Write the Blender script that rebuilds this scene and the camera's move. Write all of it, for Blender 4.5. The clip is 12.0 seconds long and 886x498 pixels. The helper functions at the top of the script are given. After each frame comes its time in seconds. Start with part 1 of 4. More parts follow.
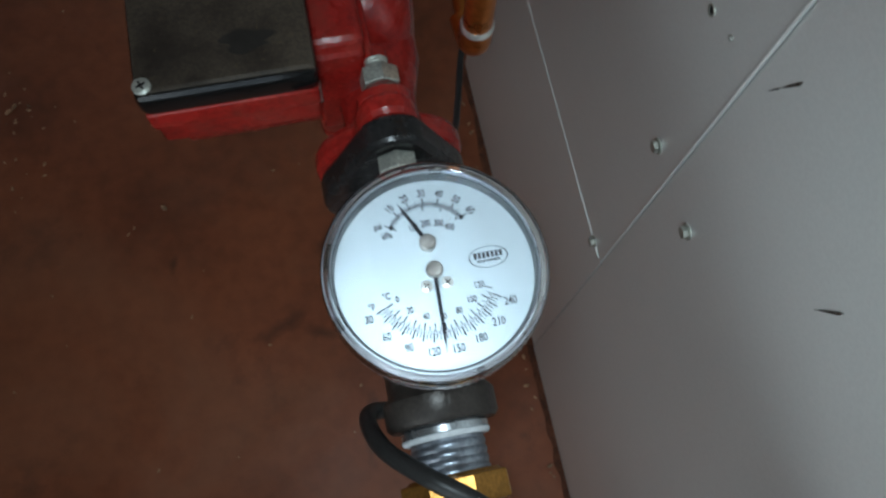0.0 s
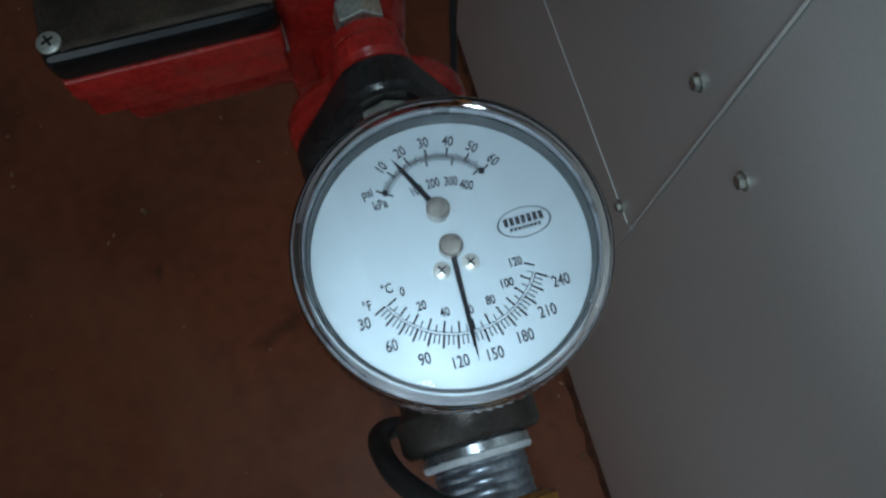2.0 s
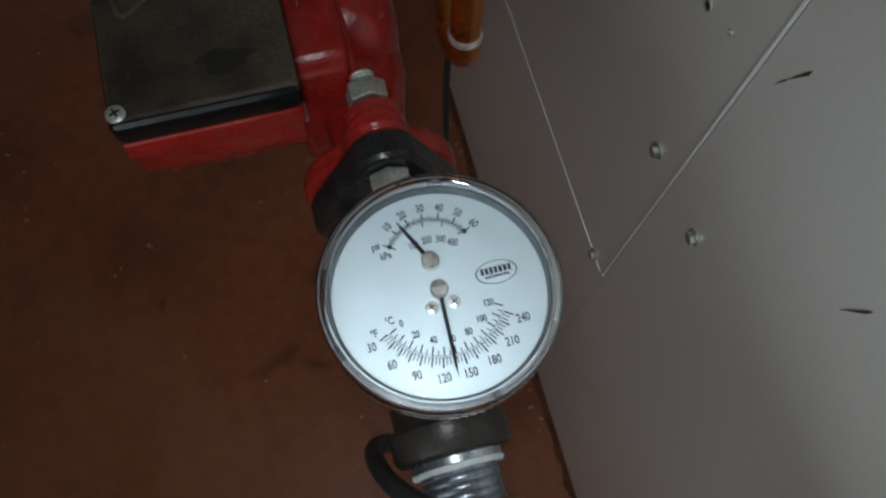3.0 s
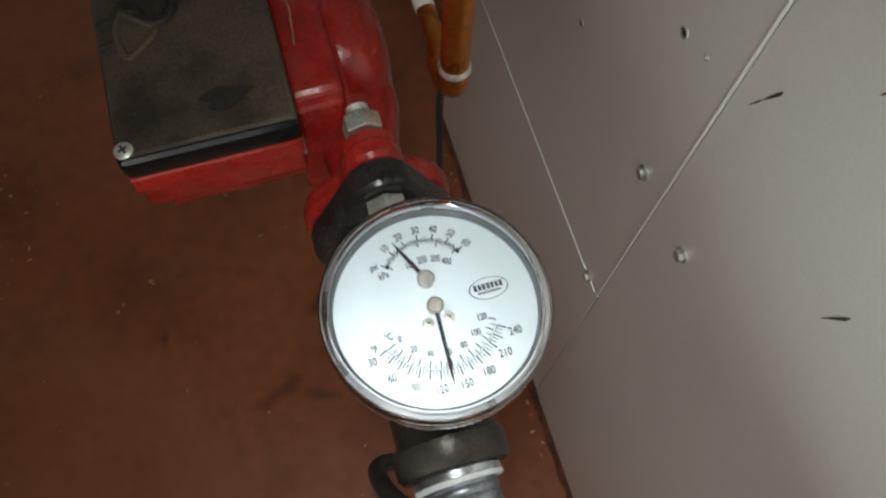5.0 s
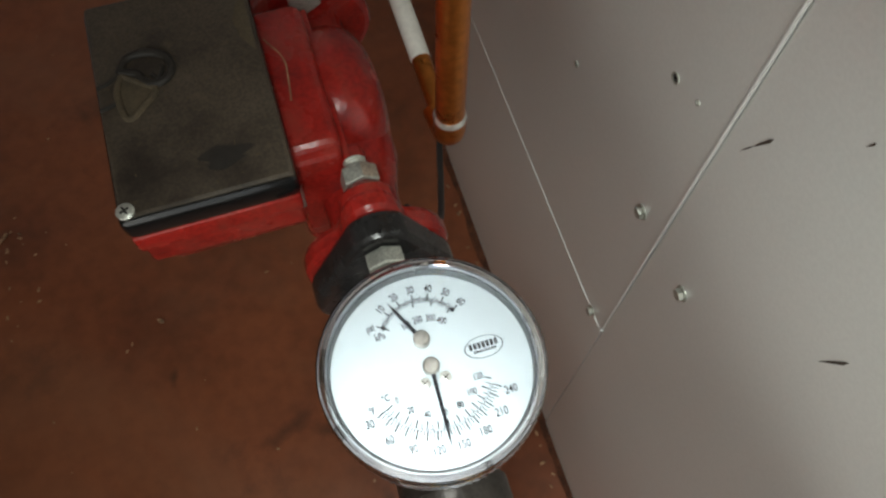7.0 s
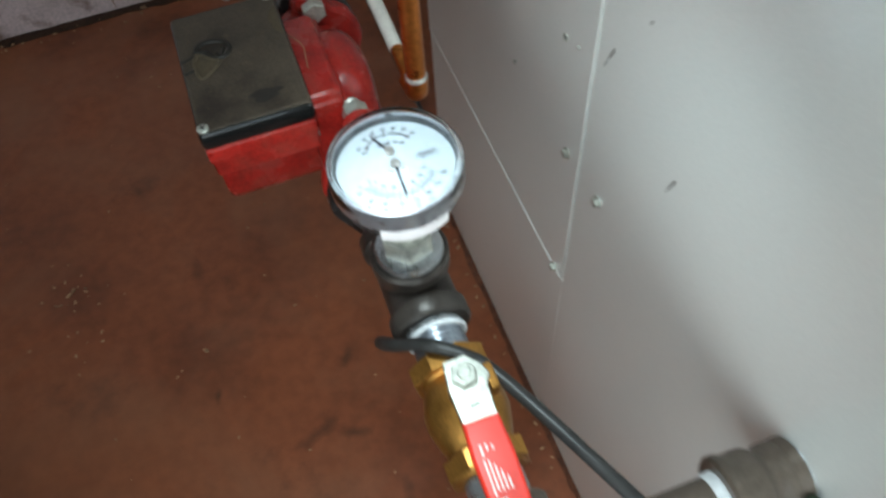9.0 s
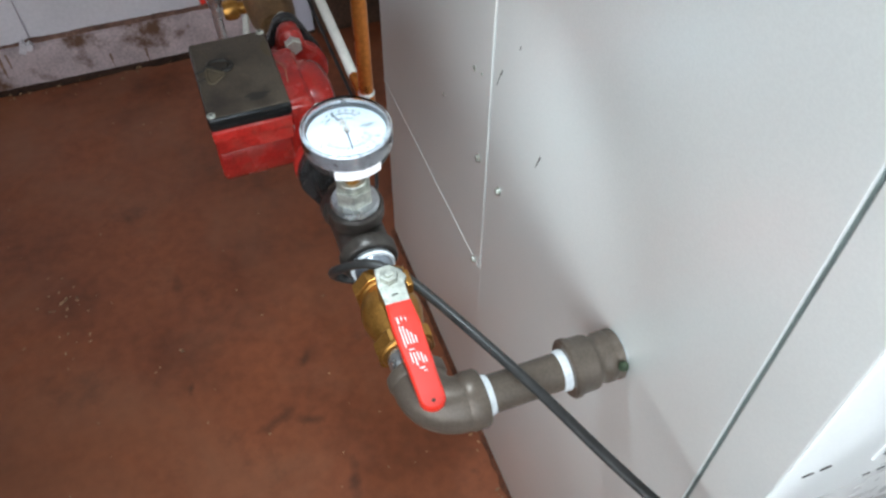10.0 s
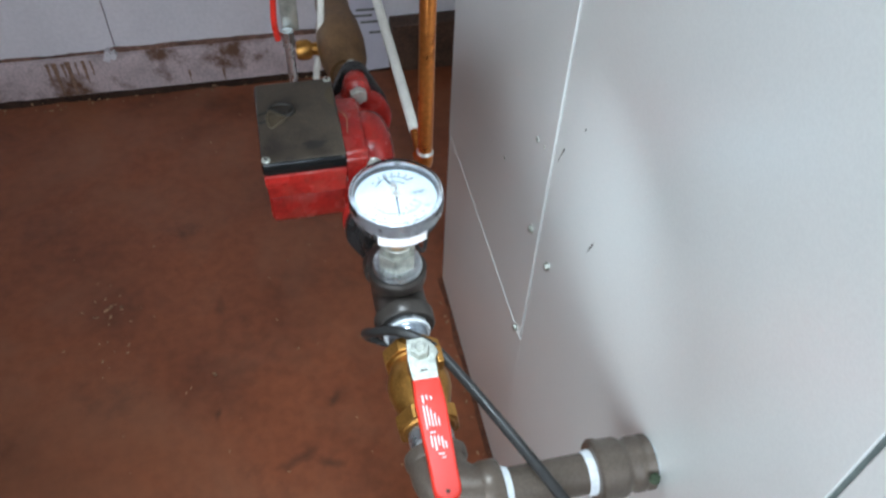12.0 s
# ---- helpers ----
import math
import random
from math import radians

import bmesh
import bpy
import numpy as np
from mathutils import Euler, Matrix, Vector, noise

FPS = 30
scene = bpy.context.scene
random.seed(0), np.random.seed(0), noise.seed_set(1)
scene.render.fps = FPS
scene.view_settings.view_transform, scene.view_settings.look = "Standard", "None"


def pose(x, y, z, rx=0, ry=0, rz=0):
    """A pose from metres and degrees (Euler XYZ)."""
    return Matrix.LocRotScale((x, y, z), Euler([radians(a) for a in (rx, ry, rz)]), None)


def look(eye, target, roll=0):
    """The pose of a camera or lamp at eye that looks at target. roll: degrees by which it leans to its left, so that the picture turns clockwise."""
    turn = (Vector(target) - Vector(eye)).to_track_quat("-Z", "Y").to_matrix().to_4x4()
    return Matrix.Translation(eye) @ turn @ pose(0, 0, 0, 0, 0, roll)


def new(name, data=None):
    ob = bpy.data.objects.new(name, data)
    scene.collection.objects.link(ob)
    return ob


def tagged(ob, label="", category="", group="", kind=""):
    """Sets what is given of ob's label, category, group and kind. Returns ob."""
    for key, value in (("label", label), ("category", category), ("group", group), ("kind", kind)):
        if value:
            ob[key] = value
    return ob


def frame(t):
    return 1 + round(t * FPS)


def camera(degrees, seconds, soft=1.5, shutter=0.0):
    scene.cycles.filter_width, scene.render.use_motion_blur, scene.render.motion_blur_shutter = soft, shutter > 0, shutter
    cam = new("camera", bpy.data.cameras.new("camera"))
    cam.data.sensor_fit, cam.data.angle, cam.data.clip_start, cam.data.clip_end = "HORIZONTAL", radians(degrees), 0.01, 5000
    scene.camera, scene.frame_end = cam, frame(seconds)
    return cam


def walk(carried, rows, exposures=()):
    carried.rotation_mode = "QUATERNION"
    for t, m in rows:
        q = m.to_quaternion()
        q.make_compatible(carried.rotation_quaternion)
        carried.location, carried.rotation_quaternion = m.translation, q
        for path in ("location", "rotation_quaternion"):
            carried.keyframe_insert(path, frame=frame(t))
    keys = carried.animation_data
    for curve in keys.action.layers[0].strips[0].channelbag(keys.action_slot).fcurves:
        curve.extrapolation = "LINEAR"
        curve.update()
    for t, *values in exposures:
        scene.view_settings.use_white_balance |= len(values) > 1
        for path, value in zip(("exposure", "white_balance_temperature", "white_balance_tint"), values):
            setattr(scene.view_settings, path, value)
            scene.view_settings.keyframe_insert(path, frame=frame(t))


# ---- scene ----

cam = camera(58.2, 12.0, soft=2.4, shutter=0.4)
ROWS = [
    (0.0, (-0.0248, -0.0752, 1.0252), (0.0633, 0.1721, 0.2028), 8.2),
    (0.5, (-0.0286, -0.0728, 1.0320), (0.0422, 0.1899, 0.2126), 6.0),
    (1.0, (-0.0213, -0.0684, 0.9927), (0.0516, 0.1995, 0.1759), 6.5),
    (1.5, (-0.0149, -0.0502, 0.9458), (0.0662, 0.1793, 0.1182), 6.6),
    (2.0, (-0.0214, -0.0553, 0.9466), (0.0602, 0.1786, 0.1198), 3.2),
    (2.5, (-0.0244, -0.0713, 0.9967), (0.0675, 0.1937, 0.1807), 3.5),
    (3.0, (-0.0273, -0.0706, 1.0048), (0.0759, 0.1991, 0.1918), 6.2),
    (3.2, (-0.0301, -0.0729, 1.0046), (0.0803, 0.2015, 0.1938), 7.4),
    (5.0, (-0.0287, -0.0798, 1.0178), (0.0840, 0.2201, 0.2165), 4.3),
    (5.5, (-0.0230, -0.0791, 1.0252), (0.0927, 0.2315, 0.2287), 3.0),
    (6.0, (-0.0182, -0.0781, 1.0259), (0.1009, 0.2382, 0.2320), 2.4),
    (6.5, (-0.0190, -0.0733, 1.0262), (0.0949, 0.2460, 0.2327), 2.0),
    (7.0, (-0.0206, -0.0709, 1.0269), (0.0890, 0.2532, 0.2346), 1.2),
    (7.2, (-0.0215, -0.0690, 1.0308), (0.0816, 0.2593, 0.2394), 0.1),
    (8.8, (-0.0476, -0.2299, 1.1013), (0.0507, 0.2055, 0.3630), -6.3),
    (9.0, (-0.0569, -0.2891, 1.1148), (0.0687, 0.1609, 0.3890), -5.2),
    (9.5, (-0.0914, -0.4375, 1.1785), (0.0907, 0.0359, 0.4803), -0.5),
    (10.0, (-0.1017, -0.5113, 1.2243), (0.0895, -0.0009, 0.5551), 0.3),
    (10.5, (-0.0811, -0.5398, 1.2264), (0.1031, -0.0444, 0.5442), 3.9),
    (11.0, (-0.0696, -0.5253, 1.2084), (0.1086, -0.0217, 0.5305), 3.7),
    (11.5, (-0.0820, -0.4917, 1.2111), (0.0686, 0.0352, 0.5445), 3.1),
    (12.0, (-0.0791, -0.4731, 1.2297), (0.0637, 0.0801, 0.5829), 2.8),
]
EXPOSURES = [(0.0, -0.72, 6000, 3), (1.0, -0.5, 6100, 5), (1.5, -0.68, 6200, 4), (2.0, -1.45, 5700, 0), (2.5, -1.5, 6000, 1), (3.2, -1.05, 6700, 7), (5.0, -0.5, 7400, 9), (7.2, -0.3, 7300, 8), (8.8, 0.2, 6300, 0), (10.0, 0.7, 6200, 7), (11.0, 0.55, 5900, 4), (12.0, 0.68, 5900, 6)]
walk(cam, [(t, look(e, g, r)) for t, e, g, r in ROWS], EXPOSURES)

# ---- world and lights ----
world = bpy.data.worlds.new("daylight")
scene.world = world
world.use_nodes = True
sky = world.node_tree.nodes.new("ShaderNodeTexSky")
sky.sky_type, sky.sun_disc = "NISHITA", False
sky.sun_elevation, sky.sun_rotation = radians(30), radians(226)
world.node_tree.links.new(sky.outputs[0], world.node_tree.nodes["Background"].inputs[0])
world.node_tree.nodes["Background"].inputs[1].default_value = 0.06

X0, X1, Y0, Y1, TOP = -1.5, 1.4, -0.8, 1.24, 2.4       # the room
WIN = (-1.15, 0.25, 0.6, 2.0)      # the window behind: x from, x to, z from, z to
sun = new("sun", bpy.data.lights.new("sun", "SUN"))
sun.data.energy, sun.data.angle, sun.data.color = 1.15, radians(70), (0.93, 0.98, 1.0)
sun.matrix_world = look((-0.75, -0.85, 1.5), (0.17, -0.30, 1.02))

daylight = new("window_daylight", bpy.data.lights.new("window_daylight", "AREA"))
daylight.data.shape, daylight.data.size, daylight.data.size_y = "RECTANGLE", WIN[1] - WIN[0], WIN[3] - WIN[2]
daylight.data.energy, daylight.data.color = 9.2, (0.86, 0.94, 1.0)
daylight.matrix_world = look(((WIN[0] + WIN[1]) / 2, Y0 + 0.02, (WIN[2] + WIN[3]) / 2), ((WIN[0] + WIN[1]) / 2 + 0.35, 0, 1.35))

# the small torch held beside the lens over the dial
torch = new("torch_light", bpy.data.lights.new("torch_light", "SPOT"))
torch.data.energy, torch.data.spot_size, torch.data.spot_blend = 5.2, radians(84), 1.0
torch.data.shadow_soft_size, torch.data.color = 0.013, (0.82, 0.94, 1.0)
torch.matrix_world = look((-0.040, -0.070, 1.045), (0.03, -0.025, 0.6))


# ---- materials ----
def mat(name, base, rough=0.5, metal=0.0, vary=0.25, scale=30.0, tint=None, fine=300.0, bump=0.15, dist=0.0005, coat=0.0, trans=0.0, ior=1.45, stain=None, stain_scale=6.0, stain_at=0.6, rvar=0.12, spec=0.5, dust=None, dust_scale=3.0, marks=(), mark_colour=(0.06, 0.022, 0.012)):
    """A surface with broad and fine variation, stains of another colour and fine relief."""
    m = bpy.data.materials.new(name)
    m.use_nodes = True
    nt = m.node_tree
    b = nt.nodes["Principled BSDF"]
    N = nt.nodes.new
    co = N("ShaderNodeTexCoord")
    n1, n2 = N("ShaderNodeTexNoise"), N("ShaderNodeTexNoise")
    n1.inputs["Scale"].default_value, n1.inputs["Detail"].default_value = scale, 6
    n2.inputs["Scale"].default_value, n2.inputs["Detail"].default_value = fine, 4
    for n in (n1, n2):
        nt.links.new(co.outputs["Object"], n.inputs["Vector"])
    r = N("ShaderNodeValToRGB")
    c2 = tint or tuple(c * (1 - vary) for c in base)
    c3 = tuple(min(1, c * (1 + vary * 0.6)) for c in base)
    r.color_ramp.elements[0].position, r.color_ramp.elements[1].position = 0.3, 0.72
    r.color_ramp.elements[0].color, r.color_ramp.elements[1].color = (*c2, 1), (*c3, 1)
    e = r.color_ramp.elements.new(0.5)
    e.color = (*base, 1)
    nt.links.new(n1.outputs[0], r.inputs[0])
    mix = N("ShaderNodeMix")
    mix.data_type, mix.blend_type = "RGBA", "MULTIPLY"
    mix.inputs[0].default_value = min(1.0, vary * 1.6)
    g = N("ShaderNodeValToRGB")
    g.color_ramp.elements[0].color, g.color_ramp.elements[1].color = (0.55, 0.55, 0.55, 1), (1.25, 1.25, 1.25, 1)
    g.color_ramp.elements[0].position, g.color_ramp.elements[1].position = 0.35, 0.65
    nt.links.new(n2.outputs[0], g.inputs[0])
    nt.links.new(r.outputs[0], mix.inputs[6])
    nt.links.new(g.outputs[0], mix.inputs[7])
    out = mix.outputs[2]
    if stain:
        n3 = N("ShaderNodeTexNoise")
        n3.inputs["Scale"].default_value, n3.inputs["Detail"].default_value, n3.inputs["Roughness"].default_value = stain_scale, 8, 0.65
        nt.links.new(co.outputs["Object"], n3.inputs["Vector"])
        sr = N("ShaderNodeValToRGB")
        sr.color_ramp.elements[0].position, sr.color_ramp.elements[1].position = stain_at, stain_at + 0.14
        nt.links.new(n3.outputs[0], sr.inputs[0])
        m2 = N("ShaderNodeMix")
        m2.data_type = "RGBA"
        m2.inputs[7].default_value = (*stain, 1)
        nt.links.new(sr.outputs[0], m2.inputs[0])
        nt.links.new(out, m2.inputs[6])
        out = m2.outputs[2]
    if dust:
        n4 = N("ShaderNodeTexNoise")
        n4.inputs["Scale"].default_value, n4.inputs["Detail"].default_value, n4.inputs["Roughness"].default_value, n4.inputs["Distortion"].default_value = dust_scale, 7, 0.6, 0.6
        nt.links.new(co.outputs["Object"], n4.inputs["Vector"])
        dr = N("ShaderNodeValToRGB")
        dr.color_ramp.elements[0].position, dr.color_ramp.elements[1].position = 0.46, 0.72
        dr.color_ramp.elements[1].color = (0.75, 0.75, 0.75, 1)
        nt.links.new(n4.outputs[0], dr.inputs[0])
        m3 = N("ShaderNodeMix")
        m3.data_type = "RGBA"
        m3.inputs[7].default_value = (*dust, 1)
        nt.links.new(dr.outputs[0], m3.inputs[0])
        nt.links.new(out, m3.inputs[6])
        out = m3.outputs[2]
    for x, y, turn, rx, ry in marks:             # soft-edged scrapes
        mp = N("ShaderNodeMapping")
        mp.vector_type = "TEXTURE"
        mp.inputs["Location"].default_value = (x, y, 0)
        mp.inputs["Rotation"].default_value = (0, 0, radians(turn))
        mp.inputs["Scale"].default_value = (rx, ry, 1)
        nt.links.new(co.outputs["Object"], mp.inputs["Vector"])
        ln = N("ShaderNodeVectorMath")
        ln.operation = "LENGTH"
        nt.links.new(mp.outputs[0], ln.inputs[0])
        ad = N("ShaderNodeMath")
        ad.operation = "ADD"
        nt.links.new(ln.outputs["Value"], ad.inputs[0])
        nt.links.new(n2.outputs[0], ad.inputs[1])
        mk = N("ShaderNodeMapRange")
        mk.inputs[1].default_value, mk.inputs[2].default_value = 0.7, 1.5
        mk.inputs[3].default_value, mk.inputs[4].default_value = 0.6, 0.0
        nt.links.new(ad.outputs[0], mk.inputs[0])
        m4 = N("ShaderNodeMix")
        m4.data_type = "RGBA"
        m4.inputs[7].default_value = (*mark_colour, 1)
        nt.links.new(mk.outputs[0], m4.inputs[0])
        nt.links.new(out, m4.inputs[6])
        out = m4.outputs[2]
    nt.links.new(out, b.inputs["Base Color"])
    mr = N("ShaderNodeMapRange")
    mr.inputs[3].default_value, mr.inputs[4].default_value = max(0.02, rough - rvar), min(1, rough + rvar)
    nt.links.new(n1.outputs[0], mr.inputs[0])
    nt.links.new(mr.outputs[0], b.inputs["Roughness"])
    b.inputs["Metallic"].default_value = metal
    b.inputs["Coat Weight"].default_value, b.inputs["Coat Roughness"].default_value, b.inputs["Coat IOR"].default_value = coat, 0.34, 2.0
    b.inputs["Transmission Weight"].default_value = trans
    b.inputs["IOR"].default_value = ior
    b.inputs["Specular IOR Level"].default_value = spec
    if bump:
        bp = N("ShaderNodeBump")
        bp.inputs["Strength"].default_value, bp.inputs["Distance"].default_value = bump, dist
        nt.links.new(n2.outputs[0], bp.inputs["Height"])
        nt.links.new(bp.outputs[0], b.inputs["Normal"])
    return m


FLOOR = mat("brown_floor_paint", (0.265, 0.078, 0.031), 0.42, vary=0.2, scale=4, tint=(0.155, 0.045, 0.019), fine=45, bump=0.25, dist=0.002, stain=(0.095, 0.032, 0.016), stain_scale=5, stain_at=0.58, dust=(0.29, 0.12, 0.062), dust_scale=3.2, marks=((-0.145, 0.168, 22, 0.042, 0.014), (-0.09, 0.150, -20, 0.03, 0.012), (-0.27, 0.28, 70, 0.016, 0.007), (-0.05, 0.02, 80, 0.05, 0.012), (-0.07, 0.27, 60, 0.02, 0.010)))
PANEL = mat("cream_enamel", (0.87, 0.88, 0.85), 0.42, metal=0.34, vary=0.04, scale=4, fine=500, bump=0.02, dist=0.0003, rvar=0.05, coat=1.0)
WHITE = mat("white_enamel", (0.85, 0.85, 0.84), 0.3, vary=0.03, scale=5, fine=400, bump=0.02)
WALLM = mat("white_wall_board", (0.87, 0.82, 0.85), 0.6, vary=0.06, scale=6, fine=120, bump=0.1)
BASEM = mat("old_painted_baseboard", (0.62, 0.50, 0.50), 0.65, vary=0.25, scale=14, fine=160, bump=0.3, dist=0.002, stain=(0.16, 0.08, 0.045), stain_scale=12, stain_at=0.51)
# unseen walls and ceiling: invented dark browns that hold down the fill light
BACKWALL = mat("dark_unseen_wall", (0.30, 0.25, 0.21), 0.7, vary=0.15, scale=4, fine=80)
CEILM = mat("dark_unseen_ceiling", (0.34, 0.29, 0.24), 0.8, vary=0.05, scale=3, fine=60)
DARK = mat("dark_gap", (0.02, 0.016, 0.014), 0.8, vary=0.3, scale=40)
WOOD = mat("dark_wood", (0.10, 0.055, 0.035), 0.6, vary=0.4, scale=12, fine=150, bump=0.3, stain=(0.3, 0.24, 0.22), stain_scale=9, stain_at=0.6)
IRON = mat("brown_black_iron", (0.125, 0.098, 0.077), 0.36, metal=0.3, vary=0.2, scale=25, fine=350, bump=0.25, dist=0.0006, stain=(0.125, 0.09, 0.068), stain_scale=18, stain_at=0.56)
IRONDARK = mat("black_iron", (0.052, 0.043, 0.037), 0.36, metal=0.35, vary=0.35, scale=50, fine=500, bump=0.35, dist=0.0008)
BLACKIRON = mat("black_painted_iron", (0.018, 0.017, 0.017), 0.26, vary=0.4, scale=60, fine=400, bump=0.4, dist=0.0008)
STEEL = mat("galvanised_steel", (0.62, 0.65, 0.68), 0.28, metal=0.9, vary=0.2, scale=70, fine=600, bump=0.2)
THREADM = mat("dull_steel_thread", (0.33, 0.36, 0.41), 0.34, metal=0.9, vary=0.3, scale=70, fine=500, bump=0.2)
TAPE = mat("white_thread_tape", (0.76, 0.78, 0.80), 0.55, vary=0.12, scale=200, fine=900, bump=0.5)
ZINC = mat("zinc_plated", (0.55, 0.56, 0.50), 0.38, metal=0.75, vary=0.3, scale=120, fine=700, bump=0.2, stain=(0.34, 0.42, 0.36), stain_scale=90, stain_at=0.6)
BRASS = mat("aged_brass", (0.44, 0.215, 0.050), 0.34, metal=0.85, vary=0.3, scale=60, fine=500, bump=0.15, stain=(0.22, 0.11, 0.035), stain_scale=40, stain_at=0.6)
BRONZE = mat("dull_bronze", (0.21, 0.12, 0.055), 0.45, metal=0.5, vary=0.3, scale=40, fine=400, bump=0.3)
COPPER = mat("copper", (0.56, 0.19, 0.042), 0.3, metal=0.9, vary=0.22, scale=45, fine=180, bump=0.08, stain=(0.26, 0.10, 0.035), stain_scale=30, stain_at=0.6)
SOLDER = mat("solder", (0.75, 0.74, 0.70), 0.35, metal=0.7, vary=0.2, scale=200)
REDPAINT = mat("red_pump_paint", (0.31, 0.016, 0.012), 0.26, vary=0.3, scale=40, fine=350, bump=0.35, dist=0.0008, stain=(0.17, 0.035, 0.025), stain_scale=22, stain_at=0.62, dust=(0.25, 0.045, 0.032), dust_scale=38)
COVER = mat("dusty_black_plastic", (0.056, 0.042, 0.029), 0.5, vary=0.45, scale=32, tint=(0.024, 0.017, 0.012), fine=700, bump=0.35, dist=0.0004, stain=(0.095, 0.070, 0.044), stain_scale=42, stain_at=0.60, spec=0.45)
GLOSSBLACK = mat("gloss_black_plastic", (0.008, 0.008, 0.008), 0.14, vary=0.2, scale=40, bump=0.05)
# the grease spot, and the shade lines painted along the cover's moulded mark
GREASE_SHADE = mat("grease", (0.016, 0.013, 0.010), 0.55, vary=0.3, scale=90)
DUST = mat("dust_smear", (0.075, 0.055, 0.032), 0.85, vary=0.3, scale=120, fine=900)
REDGRIP = mat("red_vinyl", (0.72, 0.035, 0.02), 0.32, vary=0.12, scale=60, fine=500, bump=0.06)
WHITEINK = mat("white_print", (0.75, 0.68, 0.65), 0.5, vary=0.1, scale=300)
DIALM = mat("dial_white", (0.47, 0.52, 0.55), 0.56, metal=0.72, vary=0.02, scale=60, fine=500, bump=0.02)
INK = mat("dial_ink", (0.02, 0.02, 0.025), 0.6, vary=0.1, scale=100, bump=0, spec=0.06)
GREYINK = mat("grey_dial_ink", (0.035, 0.035, 0.042), 0.6, vary=0.1, scale=100, bump=0, spec=0.05)
PINM = mat("pin_metal", (0.40, 0.37, 0.34), 0.35, metal=0.8, vary=0.25, scale=400)
CASEM = mat("gauge_case", (0.30, 0.30, 0.32), 0.3, metal=0.7, vary=0.15, scale=90)
CASEDARK = mat("gauge_case_inside", (0.035, 0.036, 0.04), 0.35, metal=0.3, vary=0.2, scale=90)
CLEAR = mat("clear_plastic", (0.95, 0.96, 0.97), 0.02, vary=0.02, scale=60, bump=0, trans=1.0, ior=1.45, rvar=0.0)
LABELM = mat("label_paper", (0.85, 0.80, 0.80), 0.6, vary=0.04, scale=90)
CABLEM = mat("grey_black_cable", (0.024, 0.023, 0.022), 0.42, vary=0.3, scale=60, fine=500, bump=0.15)
SEAMM = mat("seam_shadow_gap", (0.15, 0.18, 0.175), 0.5, vary=0.15, scale=40)
GREYCABLE = mat("grey_cable", (0.16, 0.155, 0.15), 0.35, vary=0.2, scale=60)
WHITEPIPE = mat("white_sleeve", (0.72, 0.69, 0.63), 0.55, vary=0.1, scale=60, fine=300, stain=(0.35, 0.25, 0.16), stain_scale=50, stain_at=0.66)
SCRATCH = mat("bare_scratch", (0.05, 0.035, 0.025), 0.7, vary=0.4, scale=300)
GREENM = mat("green_corrosion", (0.045, 0.065, 0.035), 0.8, vary=0.4, scale=200, bump=0.5)
CRUMB = mat("crumbs", (0.42, 0.25, 0.14), 0.8, vary=0.5, scale=90)
PAPERM = mat("printed_card", (0.68, 0.66, 0.74), 0.5, vary=0.05, scale=30)
GLASSM = mat("window_glass", (1, 1, 1), 0.02, vary=0.0, bump=0, trans=1.0, rvar=0.0)


# ---- building helpers ----
def thing(name, at, label, category, group="", kind=""):
    ob = new(name)
    ob.location = at
    ob.empty_display_size = 0.02
    return tagged(ob, label, category, group, kind)


def where(ob):
    p = Vector((0, 0, 0))
    while ob:
        p = p + ob.location
        ob = ob.parent
    return p


FLAT = set()                       # the bmeshes with large flat faces


def part(name, bm, material, parent=None, label="", smooth=40):
    """Links a bmesh, made in the world's coordinates, as one mesh object."""
    if parent:
        bmesh.ops.translate(bm, verts=bm.verts, vec=-where(parent))
    if id(bm) in FLAT:
        FLAT.discard(id(bm))
        smooth = 20
    me = bpy.data.meshes.new(name)
    bm.normal_update()
    for f in bm.faces:
        f.smooth = True
    for e in bm.edges:
        e.smooth = len(e.link_faces) == 2 and e.calc_face_angle(0) < radians(smooth)
    bm.to_mesh(me)
    bm.free()
    me.materials.append(material)
    ob = new(name, me)
    ob.parent = parent
    if label:
        ob["label"] = label
    return ob


def solid(name, bm, material, label, category, group="", kind=""):
    return tagged(part(name, bm, material), label, category, group, kind)


AX = {"x": Matrix.Rotation(radians(90), 4, "Y"), "y": Matrix.Rotation(radians(-90), 4, "X"), "z": Matrix.Identity(4)}


def lathe(profile, at=(0, 0, 0), axis="z", segs=40, bm=None):
    """Turns a closed list of (radius, height) round an axis."""
    bm = bm or bmesh.new()
    m = Matrix.Translation(at) @ AX[axis]
    rings = []
    for r, h in profile:
        if r < 1e-6:
            rings.append([bm.verts.new(m @ Vector((0, 0, h)))])
        else:
            rings.append([bm.verts.new(m @ Vector((r * math.cos(2 * math.pi * k / segs), r * math.sin(2 * math.pi * k / segs), h))) for k in range(segs)])
    for a, b in zip(rings, rings[1:] + ([rings[0]] if len(rings[0]) > 1 and len(rings[-1]) > 1 else [])):
        for k in range(segs):
            q = [a[k % len(a)], a[(k + 1) % len(a)], b[(k + 1) % len(b)], b[k % len(b)]]
            q = [v for i, v in enumerate(q) if v not in q[:i]]
            if len(q) > 2:
                bm.faces.new(q)
    bmesh.ops.recalc_face_normals(bm, faces=bm.faces)
    return bm


def rod(r, h0, h1, at=(0, 0, 0), axis="z", segs=32, bev=0.001, bm=None):
    return lathe([(0, h0), (r - bev, h0), (r, h0 + bev), (r, h1 - bev), (r - bev, h1), (0, h1)], at, axis, segs, bm)


